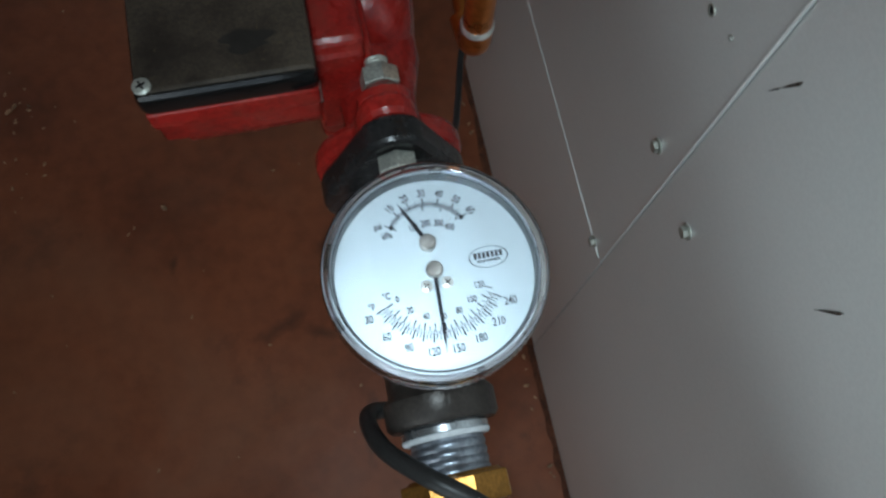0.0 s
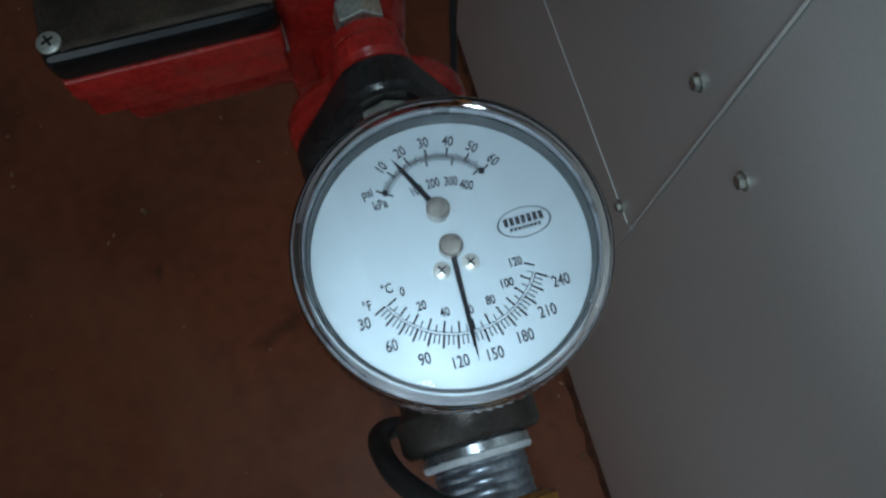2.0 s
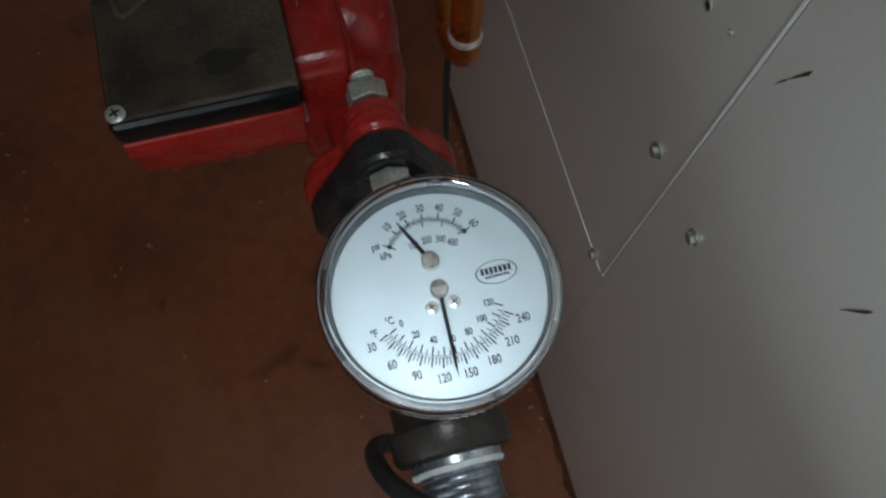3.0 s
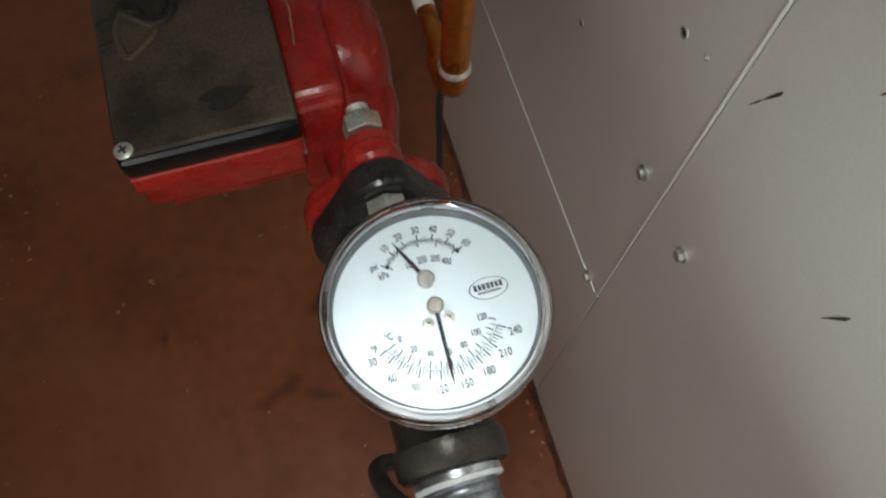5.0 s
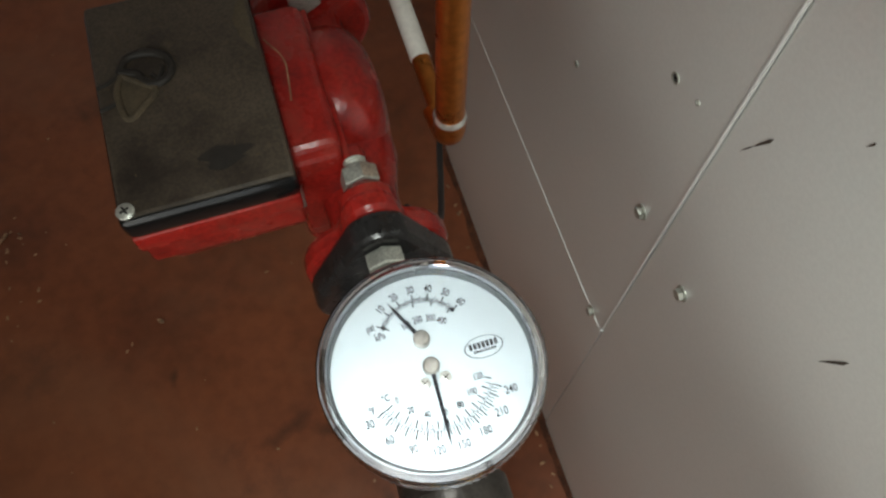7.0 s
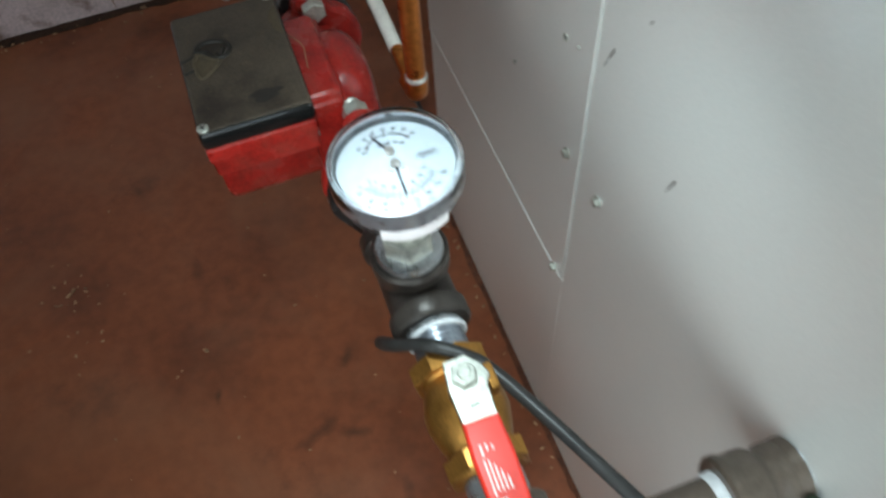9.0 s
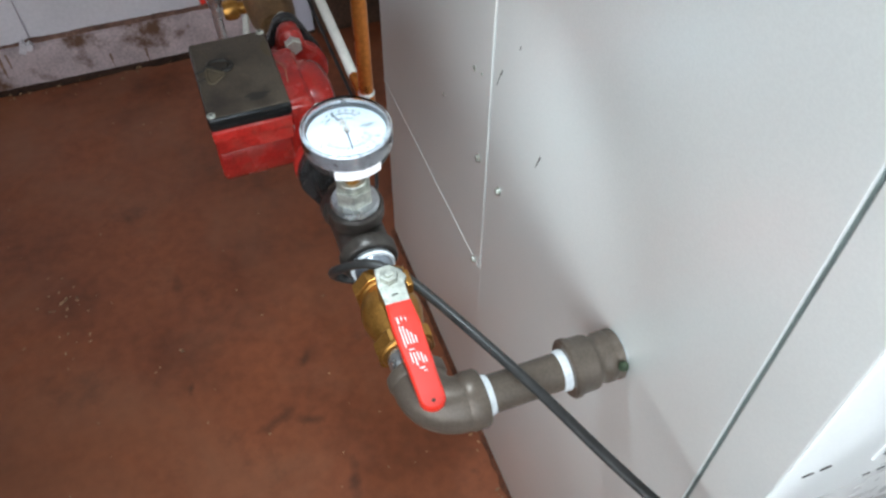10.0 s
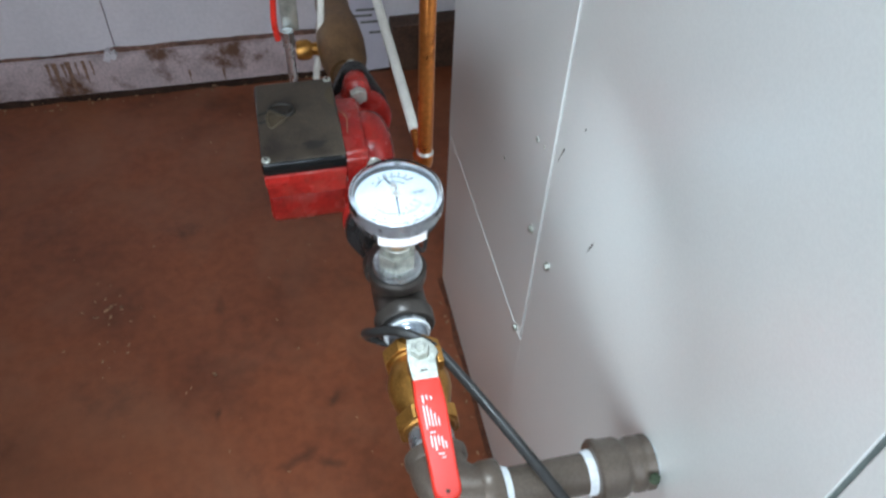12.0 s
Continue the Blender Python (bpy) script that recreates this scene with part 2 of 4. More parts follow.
def box(x0, x1, y0, y1, z0, z1, bev=0.002, segs=2, bm=None, m=None):
    bm = bm or bmesh.new()
    FLAT.add(id(bm))
    made = bmesh.ops.create_cube(bm, size=1)["verts"]
    mat4 = Matrix.Translation(((x0 + x1) / 2, (y0 + y1) / 2, (z0 + z1) / 2)) @ Matrix.Diagonal((x1 - x0, y1 - y0, z1 - z0, 1))
    bmesh.ops.transform(bm, matrix=(m or Matrix.Identity(4)) @ mat4, verts=made)
    if bev:
        bmesh.ops.bevel(bm, geom=list({e for v in made for e in v.link_edges}), offset=bev, segments=segs, affect="EDGES", profile=0.5)
    return bm


def prism(outline, h0, h1, m, bev=0.001, bm=None):
    """An outline in the local xy plane, raised from h0 to h1 and set by the pose m."""
    bm = bm or bmesh.new()
    FLAT.add(id(bm))
    lo = [bm.verts.new(m @ Vector((x, y, h0))) for x, y in outline]
    hi = [bm.verts.new(m @ Vector((x, y, h1))) for x, y in outline]
    n = len(outline)
    top = bm.faces.new(hi)
    bot = bm.faces.new(lo[::-1])
    for k in range(n):
        bm.faces.new((lo[k], lo[(k + 1) % n], hi[(k + 1) % n], hi[k]))
    bmesh.ops.recalc_face_normals(bm, faces=bm.faces)
    if bev:
        bmesh.ops.bevel(bm, geom=list(top.edges) + list(bot.edges), offset=bev, segments=2, affect="EDGES", profile=0.5)
    return bm


def hexagon(r, turn=0.0, n=6):
    return [(r * math.cos(2 * math.pi * k / n + turn), r * math.sin(2 * math.pi * k / n + turn)) for k in range(n)]


def spline(points, steps=8):
    """A smooth line through the points."""
    P = [Vector(p) for p in points]
    P = [2 * P[0] - P[1]] + P + [2 * P[-1] - P[-2]]
    out = []
    for i in range(1, len(P) - 2):
        a, b, c, d = P[i - 1:i + 3]
        for k in range(steps):
            t = k / steps
            out.append(0.5 * (2 * b + (c - a) * t + (2 * a - 5 * b + 4 * c - d) * t * t + (3 * b - a - 3 * c + d) * t ** 3))
    return out + [P[-2]]


def tube(points, r, segs=16, bm=None):
    """A round tube along a line of points; r is a number or a function of 0 to 1."""
    bm = bm or bmesh.new()
    P = [Vector(p) for p in points]
    up, rings = None, []
    for i, p in enumerate(P):
        d = (P[min(i + 1, len(P) - 1)] - P[max(i - 1, 0)]).normalized()
        if up is None:
            up = d.orthogonal().normalized()
        up = (up - d * up.dot(d)).normalized()
        side = d.cross(up)
        rr = r(i / (len(P) - 1)) if callable(r) else r
        rings.append([bm.verts.new(p + rr * (math.cos(a) * up + math.sin(a) * side)) for a in (2 * math.pi * k / segs for k in range(segs))])
    for a, b in zip(rings, rings[1:]):
        for k in range(segs):
            bm.faces.new((a[k], a[(k + 1) % segs], b[(k + 1) % segs], b[k]))
    bm.faces.new(rings[0][::-1])
    bm.faces.new(rings[-1])
    bmesh.ops.recalc_face_normals(bm, faces=bm.faces)
    return bm


def text_bm(words, size, m):
    """Raised lettering in the built-in font, centred, laid in the pose m."""
    cu = bpy.data.curves.new("lettering", "FONT")
    cu.body, cu.size, cu.extrude = words, size, 0.00006
    cu.align_x, cu.align_y, cu.resolution_u = "CENTER", "CENTER", 3
    cu.offset = 0.00007
    ob = new("lettering", cu)
    me = bpy.data.meshes.new_from_object(ob.evaluated_get(bpy.context.evaluated_depsgraph_get()))
    bm = bmesh.new()
    bm.from_mesh(me)
    bmesh.ops.transform(bm, matrix=m, verts=bm.verts)
    bpy.data.objects.remove(ob)
    bpy.data.curves.remove(cu)
    bpy.data.meshes.remove(me)
    return bm


# ---- the setting ----
PX, PZ = 0.1726, 0.622             # the cabinet's side and the pipe's axis

bm = bmesh.new()
bmesh.ops.create_grid(bm, x_segments=160, y_segments=160, size=0.5)
for v in bm.verts:
    v.co = Vector((X0 - 0.1 + (X1 - X0 + 0.2) * (v.co.x + 0.5), Y0 - 0.1 + (Y1 - Y0 + 0.2) * (v.co.y + 0.5), 0))
    v.co.z = 0.0016 * noise.noise(v.co * 9) + 0.001 * noise.noise(v.co * 31)
ret = bmesh.ops.extrude_face_region(bm, geom=list(bm.faces))
bmesh.ops.translate(bm, vec=(0, 0, -0.06), verts=[g for g in ret["geom"] if isinstance(g, bmesh.types.BMVert)])
bmesh.ops.recalc_face_normals(bm, faces=bm.faces)
solid("floor", bm, FLOOR, "worn reddish-brown painted floor with stains", "floor", kind="structure")

bm = bmesh.new()
rows = []
for i in range(121):
    x = X0 + (0.19 - X0) * i / 120
    h = (0.0095 if x > -0.47 else 0.0045) + 0.0035 * noise.noise((x * 14, 4, 1)) + 0.002 * noise.noise((x * 55, 6, 2))
    rows.append([bm.verts.new((x, Y1 + y, z)) for y, z in ((-0.0005, 0.1055), (-0.007, 0.1055), (-0.006, 0.1065 + h), (-0.0005, 0.1070 + h))])
for a, b in zip(rows, rows[1:]):
    for k in range(4):
        bm.faces.new((a[k], a[(k + 1) % 4], b[(k + 1) % 4], b[k]))
bm.faces.new(rows[0]), bm.faces.new(rows[-1][::-1])
bmesh.ops.recalc_face_normals(bm, faces=bm.faces)
TRIMM = mat("brown_stained_strip", (0.24, 0.13, 0.095), 0.7, vary=0.45, scale=16, fine=160, bump=0.3, dist=0.001, stain=(0.075, 0.038, 0.026), stain_scale=11, stain_at=0.5)
solid("trim", bm, TRIMM, "ragged brown-stained strip along the top of the baseboard", "trim", kind="structure")
wall = solid("wall_north", box(X0, X1, Y1 + 0.012, Y1 + 0.12, 0, TOP, 0), WALLM, "white board wall behind the pump", "wall", kind="structure")
for i, (a, b) in enumerate(((X0, -1.07), (-1.066, -0.457), (-0.453, 0.62), (0.624, X1))):
    part("panel", box(a, b, Y1, Y1 + 0.0119, 0.10, TOP, 0.0015), WALLM, wall)
# added out of view to close the room; dark so they bounce little light
solid("wall_west", box(X0 - 0.1, X0, Y0, Y1 + 0.12, 0, TOP, 0), BACKWALL, "plain unseen side wall, dark brown to cut bounced light", "wall", kind="structure")
solid("wall_east", box(X1, X1 + 0.1, Y0, Y1 + 0.12, 0, TOP, 0), BACKWALL, "plain unseen side wall, dark brown to cut bounced light", "wall", kind="structure")
bm = box(X0, WIN[0], Y0 - 0.1, Y0, 0, TOP, 0)
box(WIN[1], X1, Y0 - 0.1, Y0, 0, TOP, 0, bm=bm)
box(WIN[0], WIN[1], Y0 - 0.1, Y0, 0, WIN[2], 0, bm=bm)
box(WIN[0], WIN[1], Y0 - 0.1, Y0, WIN[3], TOP, 0, bm=bm)
solid("wall_south", bm, BACKWALL, "plain unseen wall with a window opening, dark brown to cut bounced light", "wall", kind="structure")
solid("ceiling", box(X0 - 0.1, X1 + 0.1, Y0 - 0.1, Y1 + 0.12, TOP, TOP + 0.08, 0), CEILM, "plain unseen ceiling, brown to cut bounced light", "ceiling", kind="structure")
win = thing("window_1", (WIN[0], Y0, WIN[2]), "white framed window in the wall", "window", kind="structure")
for a in ((WIN[0], WIN[0] + 0.05, WIN[2], WIN[3]), (WIN[1] - 0.05, WIN[1], WIN[2], WIN[3]), (WIN[0] + 0.05, WIN[1] - 0.05, WIN[2], WIN[2] + 0.05), (WIN[0] + 0.05, WIN[1] - 0.05, WIN[3] - 0.05, WIN[3])):
    part("window_frame", box(a[0], a[1], Y0 - 0.08, Y0 - 0.03, a[2], a[3], 0.003), WHITE, win)
pane = part("pane", box(WIN[0] + 0.05, WIN[1] - 0.05, Y0 - 0.06, Y0 - 0.055, WIN[2] + 0.05, WIN[3] - 0.05, 0), GLASSM, win)
pane.visible_shadow = False

# baseboard: an uneven old board with a ragged top and a dirty foot
bm = bmesh.new()
n = 150
prof = [(0.0, 0.0), (-0.019, 0.0), (-0.021, 0.03), (-0.021, 0.085), (-0.016, 0.104), (-0.004, 0.108), (0.0, 0.106)]
rings = []
for i in range(n + 1):
    x = X0 + (0.19 - X0) * i / n
    w = 0.002 * noise.noise((x * 6, 0, 3)) + 0.0012 * noise.noise((x * 40, 1, 3))
    rings.append([bm.verts.new((x, Y1 + y + (w if y < 0 else 0), z + (w * 1.5 if z > 0.05 else 0))) for y, z in prof])
for a, b in zip(rings, rings[1:]):
    for k in range(len(prof) - 1):
        bm.faces.new((a[k], a[k + 1], b[k + 1], b[k]))
bm.faces.new(rings[0]), bm.faces.new(rings[-1][::-1])
bmesh.ops.recalc_face_normals(bm, faces=bm.faces)
solid("baseboard", bm, BASEM, "scuffed pinkish-white painted baseboard with brown stains", "baseboard", kind="structure")
RUST = mat("rust_run", (0.30, 0.18, 0.12), 0.7, vary=0.4, scale=60, fine=300)
CHIPM = mat("bare_plaster_chip", (0.80, 0.76, 0.78), 0.7, vary=0.15, scale=90)
base = bpy.data.objects["baseboard"]
rngd = random.Random(11)
for x, w, top, foot in ((-0.612, 0.007, 0.102, 0.045), (-0.596, 0.010, 0.103, 0.016), (-0.578, 0.006, 0.100, 0.058), (-0.566, 0.012, 0.104, 0.012), (-0.549, 0.005, 0.101, 0.064), (-0.532, 0.008, 0.103, 0.040), (-0.515, 0.005, 0.101, 0.060), (-0.30, 0.005, 0.050, 0.012), (-0.22, 0.006, 0.045, 0.010)):
    n = 9
    edge = [(x - w * (0.5 - 0.32 * k / n) + rngd.uniform(-0.001, 0.001), top + (foot - top) * k / n) for k in range(n + 1)]
    edge += [(x + w * (0.5 - 0.32 * k / n) + rngd.uniform(-0.001, 0.001), top + (foot - top) * k / n) for k in range(n, -1, -1)]
    part("rust_run", prism(edge, -0.0005, 0.0012, Matrix.Translation((0, Y1 - 0.0222, 0)) @ Matrix.Rotation(radians(90), 4, "X"), 0), RUST, base, "brown rust run down the paint")
chip = [(-0.486, 0.098), (-0.478, 0.119), (-0.470, 0.124), (-0.466, 0.112), (-0.458, 0.117), (-0.452, 0.108), (-0.459, 0.096), (-0.468, 0.100), (-0.474, 0.091)]
part("chip", prism(chip, -0.014, 0.0006, Matrix.Translation((0, Y1 - 0.0222, 0)) @ Matrix.Rotation(radians(90), 4, "X"), 0.0003), CHIPM, base, "torn white chip at the board joint")
solid("wood_block", box(0.195, 0.62, Y1 - 0.05, Y1 - 0.002, 0.0, 0.135, 0.004), WOOD, "dark stained wooden block at the foot of the wall", "wood block")

# ---- the boiler cabinet ----
BZ = 1.35
cab = thing("boiler_cabinet", (0.45, 0.05, 0), "cream enamelled boiler cabinet with screwed sheet panels", "boiler")
part("frame", box(PX + 0.004, 0.78, -0.385, 0.498, 0.0, BZ - 0.004, 0.002), PANEL, cab)
part("base_gap", box(PX + 0.0012, PX + 0.004, -0.39, 0.498, 0.0002, 0.007, 0), WOOD, cab)
part("side_panel", box(PX, PX + 0.0035, -0.3418, 0.0783, 0.007, BZ, 0.0006), PANEL, cab)
part("side_panel", box(PX, PX + 0.0035, 0.0813, 0.5, 0.3835, BZ, 0.0006), PANEL, cab)
part("side_panel", box(PX + 0.0008, PX + 0.0035, 0.0803, 0.5, 0.007, 0.3815, 0.0004), PANEL, cab)
part("hem", box(PX - 0.0007, PX + 0.001, 0.0850, 0.5, 0.3822, 0.3838, 0.0004), PANEL, cab)
part("seam_fold", tube([(PX - 0.0004, 0.0803, 0.396), (PX - 0.0004, 0.0803, BZ)], 0.0012, 20), PANEL, cab)
# strip behind the open seam, its grey-green colour standing in for the shadow
part("seam_shade_strip", box(PX + 0.0022, PX + 0.0044, -0.3480, -0.3405, 0.003, BZ - 0.003, 0), SEAMM, cab)
part("corner_trim", box(PX, PX + 0.0035, -0.393, -0.3458, 0.6, BZ, 0.0012), PANEL, cab)
part("front_panel", box(PX + 0.003, 0.79, -0.3935, -0.386, 0.652, BZ, 0.002), WHITE, cab)
part("front_panel", box(PX + 0.006, 0.79, -0.389, -0.384, 0.0, 0.646, 0.002), WHITE, cab)
part("top_panel", box(PX, 0.79, -0.393, 0.5, BZ, BZ + 0.004, 0.001), PANEL, cab)
part("side_edge", box(PX, PX + 0.0035, -0.393, -0.3458, 0.002, 0.598, 0.0012), PANEL, cab)
for z in (0.727, 0.879, 1.031):
    for x in (0.1985, 0.2125):
        part("slot", prism([(0.005 * math.cos(a) , 0.0018 * math.sin(a)) for a in (2 * math.pi * k / 14 for k in range(14))], 0, 0.0012, pose(x, -0.3928, z, 90, 0, 0), 0), DARK, cab)
for x in (0.275, 0.288):
    part("slot", prism([(0.004 * math.cos(a), 0.0014 * math.sin(a)) for a in (2 * math.pi * k / 14 for k in range(14))], 0, 0.0012, pose(x, -0.3928, 0.668, 90, 0, 0), 0), DARK, cab)
part("grille", box(0.262, 0.292, -0.3955, -0.39, 0.70, 1.1, 0.003), WHITE, cab)
for k in range(3):
    part("louvre", box(0.2655 + 0.0085 * k, 0.2715 + 0.0085 * k, -0.3968, -0.3945, 0.712, 1.09, 0.001), GREYCABLE, cab)


def sheet_screw(y, z, turn):
    s = part("screw", prism(hexagon(0.0042, turn), 0, 0.0034, pose(PX - 0.0008, y, z, 0, -90, 0), 0.0006), ZINC, cab, "small hex-head sheet-metal screw")
    part("washer", prism(hexagon(0.0056, 0, 20), 0, 0.0009, pose(PX, y, z, 0, -90, 0), 0.0003), ZINC, s)


for y, z, a in ((0.103, 0.569, 0.3), (0.0435, 0.572, 0.9), (0.1, 0.383, 0.1)):
    sheet_screw(y, z, a)
for y, z, r in ((0.220, 0.573, 0.0019), (0.1265, 0.682, 0.0026), (0.105, 0.69, 0.0012)):
    part("hole", prism(hexagon(r, 0, 16), 0, 0.0006, pose(PX + 0.0004, y, z, 0, -90, 0), 0), DARK if r > 0.0015 else WHITE, cab)
    part("hole_rim", lathe([(r, -0.0001), (r * 1.35, -0.0001), (r * 1.3, 0.0007), (r, 0.0004)], (PX - 0.0007, y, z), "x", 20), ZINC, cab)


def scratch(y, z, length, slope, width=0.0013):
    o = [(-length / 2, 0), (-length * 0.1, -width * 0.5), (length * 0.3, -width), (length / 2, -width * 0.1), (length * 0.34, width * 0.35), (-length * 0.15, width * 0.4)]
    part("scratch", prism(o, 0, 0.0003, Matrix.Translation((PX - 0.0002, y, z)) @ Matrix.Rotation(radians(-90), 4, "Y") @ Matrix.Rotation(radians(slope), 4, "Z"), 0), SCRATCH, cab, "dark bare scratch in the enamel")


scratch(0.0600, 0.7226, 0.0185, -21)
scratch(0.0655, 0.7090, 0.011, -21, 0.0006)
scratch(-0.0352, 0.690, 0.0225, -18, 0.0012)
scratch(0.0226, 0.7808, 0.006, -17, 0.0008)


# ---- pipework ----
def fitting_run(name, pieces, label, category, at, group=""):
    """A fitting made of named pieces, each a bmesh with its material."""
    ob = thing(name, at, label, category, group)
    for n, b, m in pieces:
        part(n, b, m, ob)
    return ob


def threads(r, h0, h1, at, axis, pitch=0.0022):
    prof, h = [(0, h0), (r, h0)], h0
    while h < h1 - pitch:
        prof += [(r, h + pitch * 0.25), (r - 0.0007, h + pitch * 0.6), (r, h + pitch)]
        h += pitch
    return lathe(prof + [(r, h1), (0, h1)], at, axis, 36)


AXIS = (0, 0, PZ)
# tee with the gauge's branch standing up
tee = thing("pipe_tee", (0, 0, PZ - 0.025), "black iron pipe tee carrying the gauge", "pipe fitting")
part("body", lathe([(0, -0.044), (0.0262, -0.044), (0.0282, -0.0415), (0.0282, -0.030), (0.0248, -0.026), (0.0244, 0.026), (0.0282, 0.030), (0.0282, 0.0415), (0.0262, 0.044), (0, 0.044)], AXIS, "y", 48), IRONDARK, tee)
part("branch", lathe([(0, 0.006), (0.0238, 0.006), (0.0240, 0.022), (0.0272, 0.027), (0.0272, 0.038), (0.0252, 0.040), (0, 0.040)], AXIS, "z", 48), IRONDARK, tee)

bush = thing("reducing_bushing", (0, 0, PZ + 0.040), "zinc-plated hex reducing bushing in the tee", "pipe fitting")
part("collar", lathe([(0, 0.0395), (0.0225, 0.0395), (0.0236, 0.042), (0.0222, 0.0465), (0.0185, 0.0475), (0, 0.0475)], AXIS, "z"), STEEL, bush)
part("hex", prism(hexagon(0.0182, 0.3), 0.047, 0.066, Matrix.Translation(AXIS), 0.0016), ZINC, bush)
part("neck", rod(0.0138, 0.063, 0.074, AXIS, "z"), ZINC, bush)

nip = thing("steel_nipple", (0, -0.05, PZ - 0.0167), "threaded galvanised nipple between tee and valve", "pipe fitting")
part("collar", rod(0.0218, -0.0495, -0.044, AXIS, "y", bev=0.0012), STEEL, nip)
part("thread", threads(0.0188, -0.072, -0.046, AXIS, "y", 0.0042), THREADM, nip)
part("tape", lathe([(0, -0.0512), (0.0212, -0.0512), (0.0221, -0.0500), (0.0221, -0.0488), (0.0208, -0.0482), (0, -0.0482)], AXIS, "y", 48), TAPE, nip, "bluish white thread tape")
part("tape", lathe([(0, -0.0725), (0.0200, -0.0725), (0.0204, -0.0708), (0.0192, -0.0684), (0, -0.0684)], AXIS, "y", 48), TAPE, nip, "bluish white thread tape")
solid("steel_nipple", rod(0.0167, 0.042, 0.080, AXIS, "y"), IRON, "short black nipple between tee and pump flange", "pipe fitting")

# ball valve with its lever
valve = thing("ball_valve", (0, -0.11, PZ - 0.024), "brass ball valve with a red vinyl lever", "valve")
part("body", lathe([(0, -0.152), (0.0222, -0.152), (0.0242, -0.150), (0.0242, -0.138), (0.0211, -0.134), (0.0245, -0.126), (0.0279, -0.113), (0.0279, -0.103), (0.0245, -0.092), (0.0211, -0.085), (0.0222, -0.083), (0.0242, -0.080), (0.0242, -0.070), (0.0222, -0.068), (0, -0.068)], AXIS, "y"), BRASS, valve)
part("end_hex", prism(hexagon(0.0278, 0.26, 8), -0.0695, -0.083, Matrix.Translation(AXIS) @ AX["y"], 0.0012), BRASS, valve, "octagonal brass end")
part("end_hex", prism(hexagon(0.0278, 0.26, 8), -0.1505, -0.137, Matrix.Translation(AXIS) @ AX["y"], 0.0012), BRASS, valve, "octagonal brass end")
part("bonnet", rod(0.0105, 0.018, 0.042, (0, -0.106, PZ), "z", 24), BRASS, valve)
part("stem_nut", prism(hexagon(0.0082, 0.2), 0.052, 0.0585, Matrix.Translation((0, -0.106, PZ)), 0.0009), ZINC, valve)
part("stem", rod(0.0042, 0.04, 0.0612, (0, -0.106, PZ), "z", 16, 0.0006), ZINC, valve)
part("stop_tab", box(0.013, 0.019, -0.118, -0.100, PZ + 0.037, PZ + 0.050, 0.0015), BRASS, valve)
LV = Matrix.Translation((0.0005, -0.106, PZ + 0.0495)) @ Matrix.Rotation(radians(-1.8), 4, "Z") @ Matrix.Rotation(radians(1.5), 4, "X")
plate = [(-0.010, 0.013), (0.004, 0.014), (0.012, 0.006), (0.015, -0.002), (0.0115, -0.008), (0.0105, -0.032), (-0.0105, -0.032), (-0.012, -0.006)]
lever = part("lever", prism(plate, 0, 0.0028, LV, 0.0006), ZINC, valve, "plain zinc-plated steel lever plate")
part("slot", prism([(-0.003, -0.019), (0.003, -0.0185), (0.003, -0.0172), (-0.003, -0.0176)], 0.0028, 0.0031, LV, 0), DARK, lever)
grip = [(-0.0112, -0.027), (0.0112, -0.027)] + [(0.0125 - 0.0006 * k, -0.05 - 0.018 * k) for k in range(4)] + [(0.0106 * math.cos(a), -0.121 - 0.0102 * math.sin(a)) for a in (math.pi * k / 10 for k in range(11))] + [(-0.0107 - 0.0006 * k, -0.104 + 0.018 * k) for k in range(4)]
grip_ob = part("grip", prism(grip, -0.0022, 0.0052, LV, 0.0019), REDGRIP, valve, "smooth red vinyl grip")
PRINT = [(-0.0042, -0.046, 0.0016, 0.007), (-0.0018, -0.0445, 0.0014, 0.004), (0.0006, -0.0455, 0.0013, 0.003), (-0.0046, -0.062, 0.0013, 0.021), (-0.0028, -0.061, 0.0013, 0.018), (-0.0010, -0.063, 0.0013, 0.015), (0.0008, -0.065, 0.0013, 0.011), (0.0026, -0.067, 0.0013, 0.007),
         (-0.0020, -0.0755, 0.0050, 0.0012), (-0.0035, -0.083, 0.0013, 0.010), (-0.0016, -0.085, 0.0015, 0.012), (0.0004, -0.083, 0.0014, 0.008), (0.0023, -0.085, 0.0015, 0.010), (0.0040, -0.087, 0.0012, 0.006), (0.0005, -0.094, 0.0052, 0.0012), (0.0015, -0.097, 0.0034, 0.0010)]
for u, v, w, h in PRINT:
    part("print", box(u * 1.4 - w * 0.45, u * 1.4 + w * 0.45, v - h / 2, v + h / 2, 0.0052, 0.0054, 0, m=LV), WHITEINK, grip_ob, "white printed mark")
part("hole", prism(hexagon(0.0016, 0, 14), 0.0052, 0.00535, LV @ Matrix.Translation((0, -0.124, 0)), 0), SCRATCH, grip_ob)

nip2 = thing("steel_nipple", (0, -0.16, PZ - 0.0167), "galvanised nipple between valve and elbow", "pipe fitting")
part("collar", rod(0.0192, -0.168, -0.152, AXIS, "y", bev=0.0015), STEEL, nip2)
part("tape", rod(0.0182, -0.176, -0.167, AXIS, "y", bev=0.0008), TAPE, nip2)

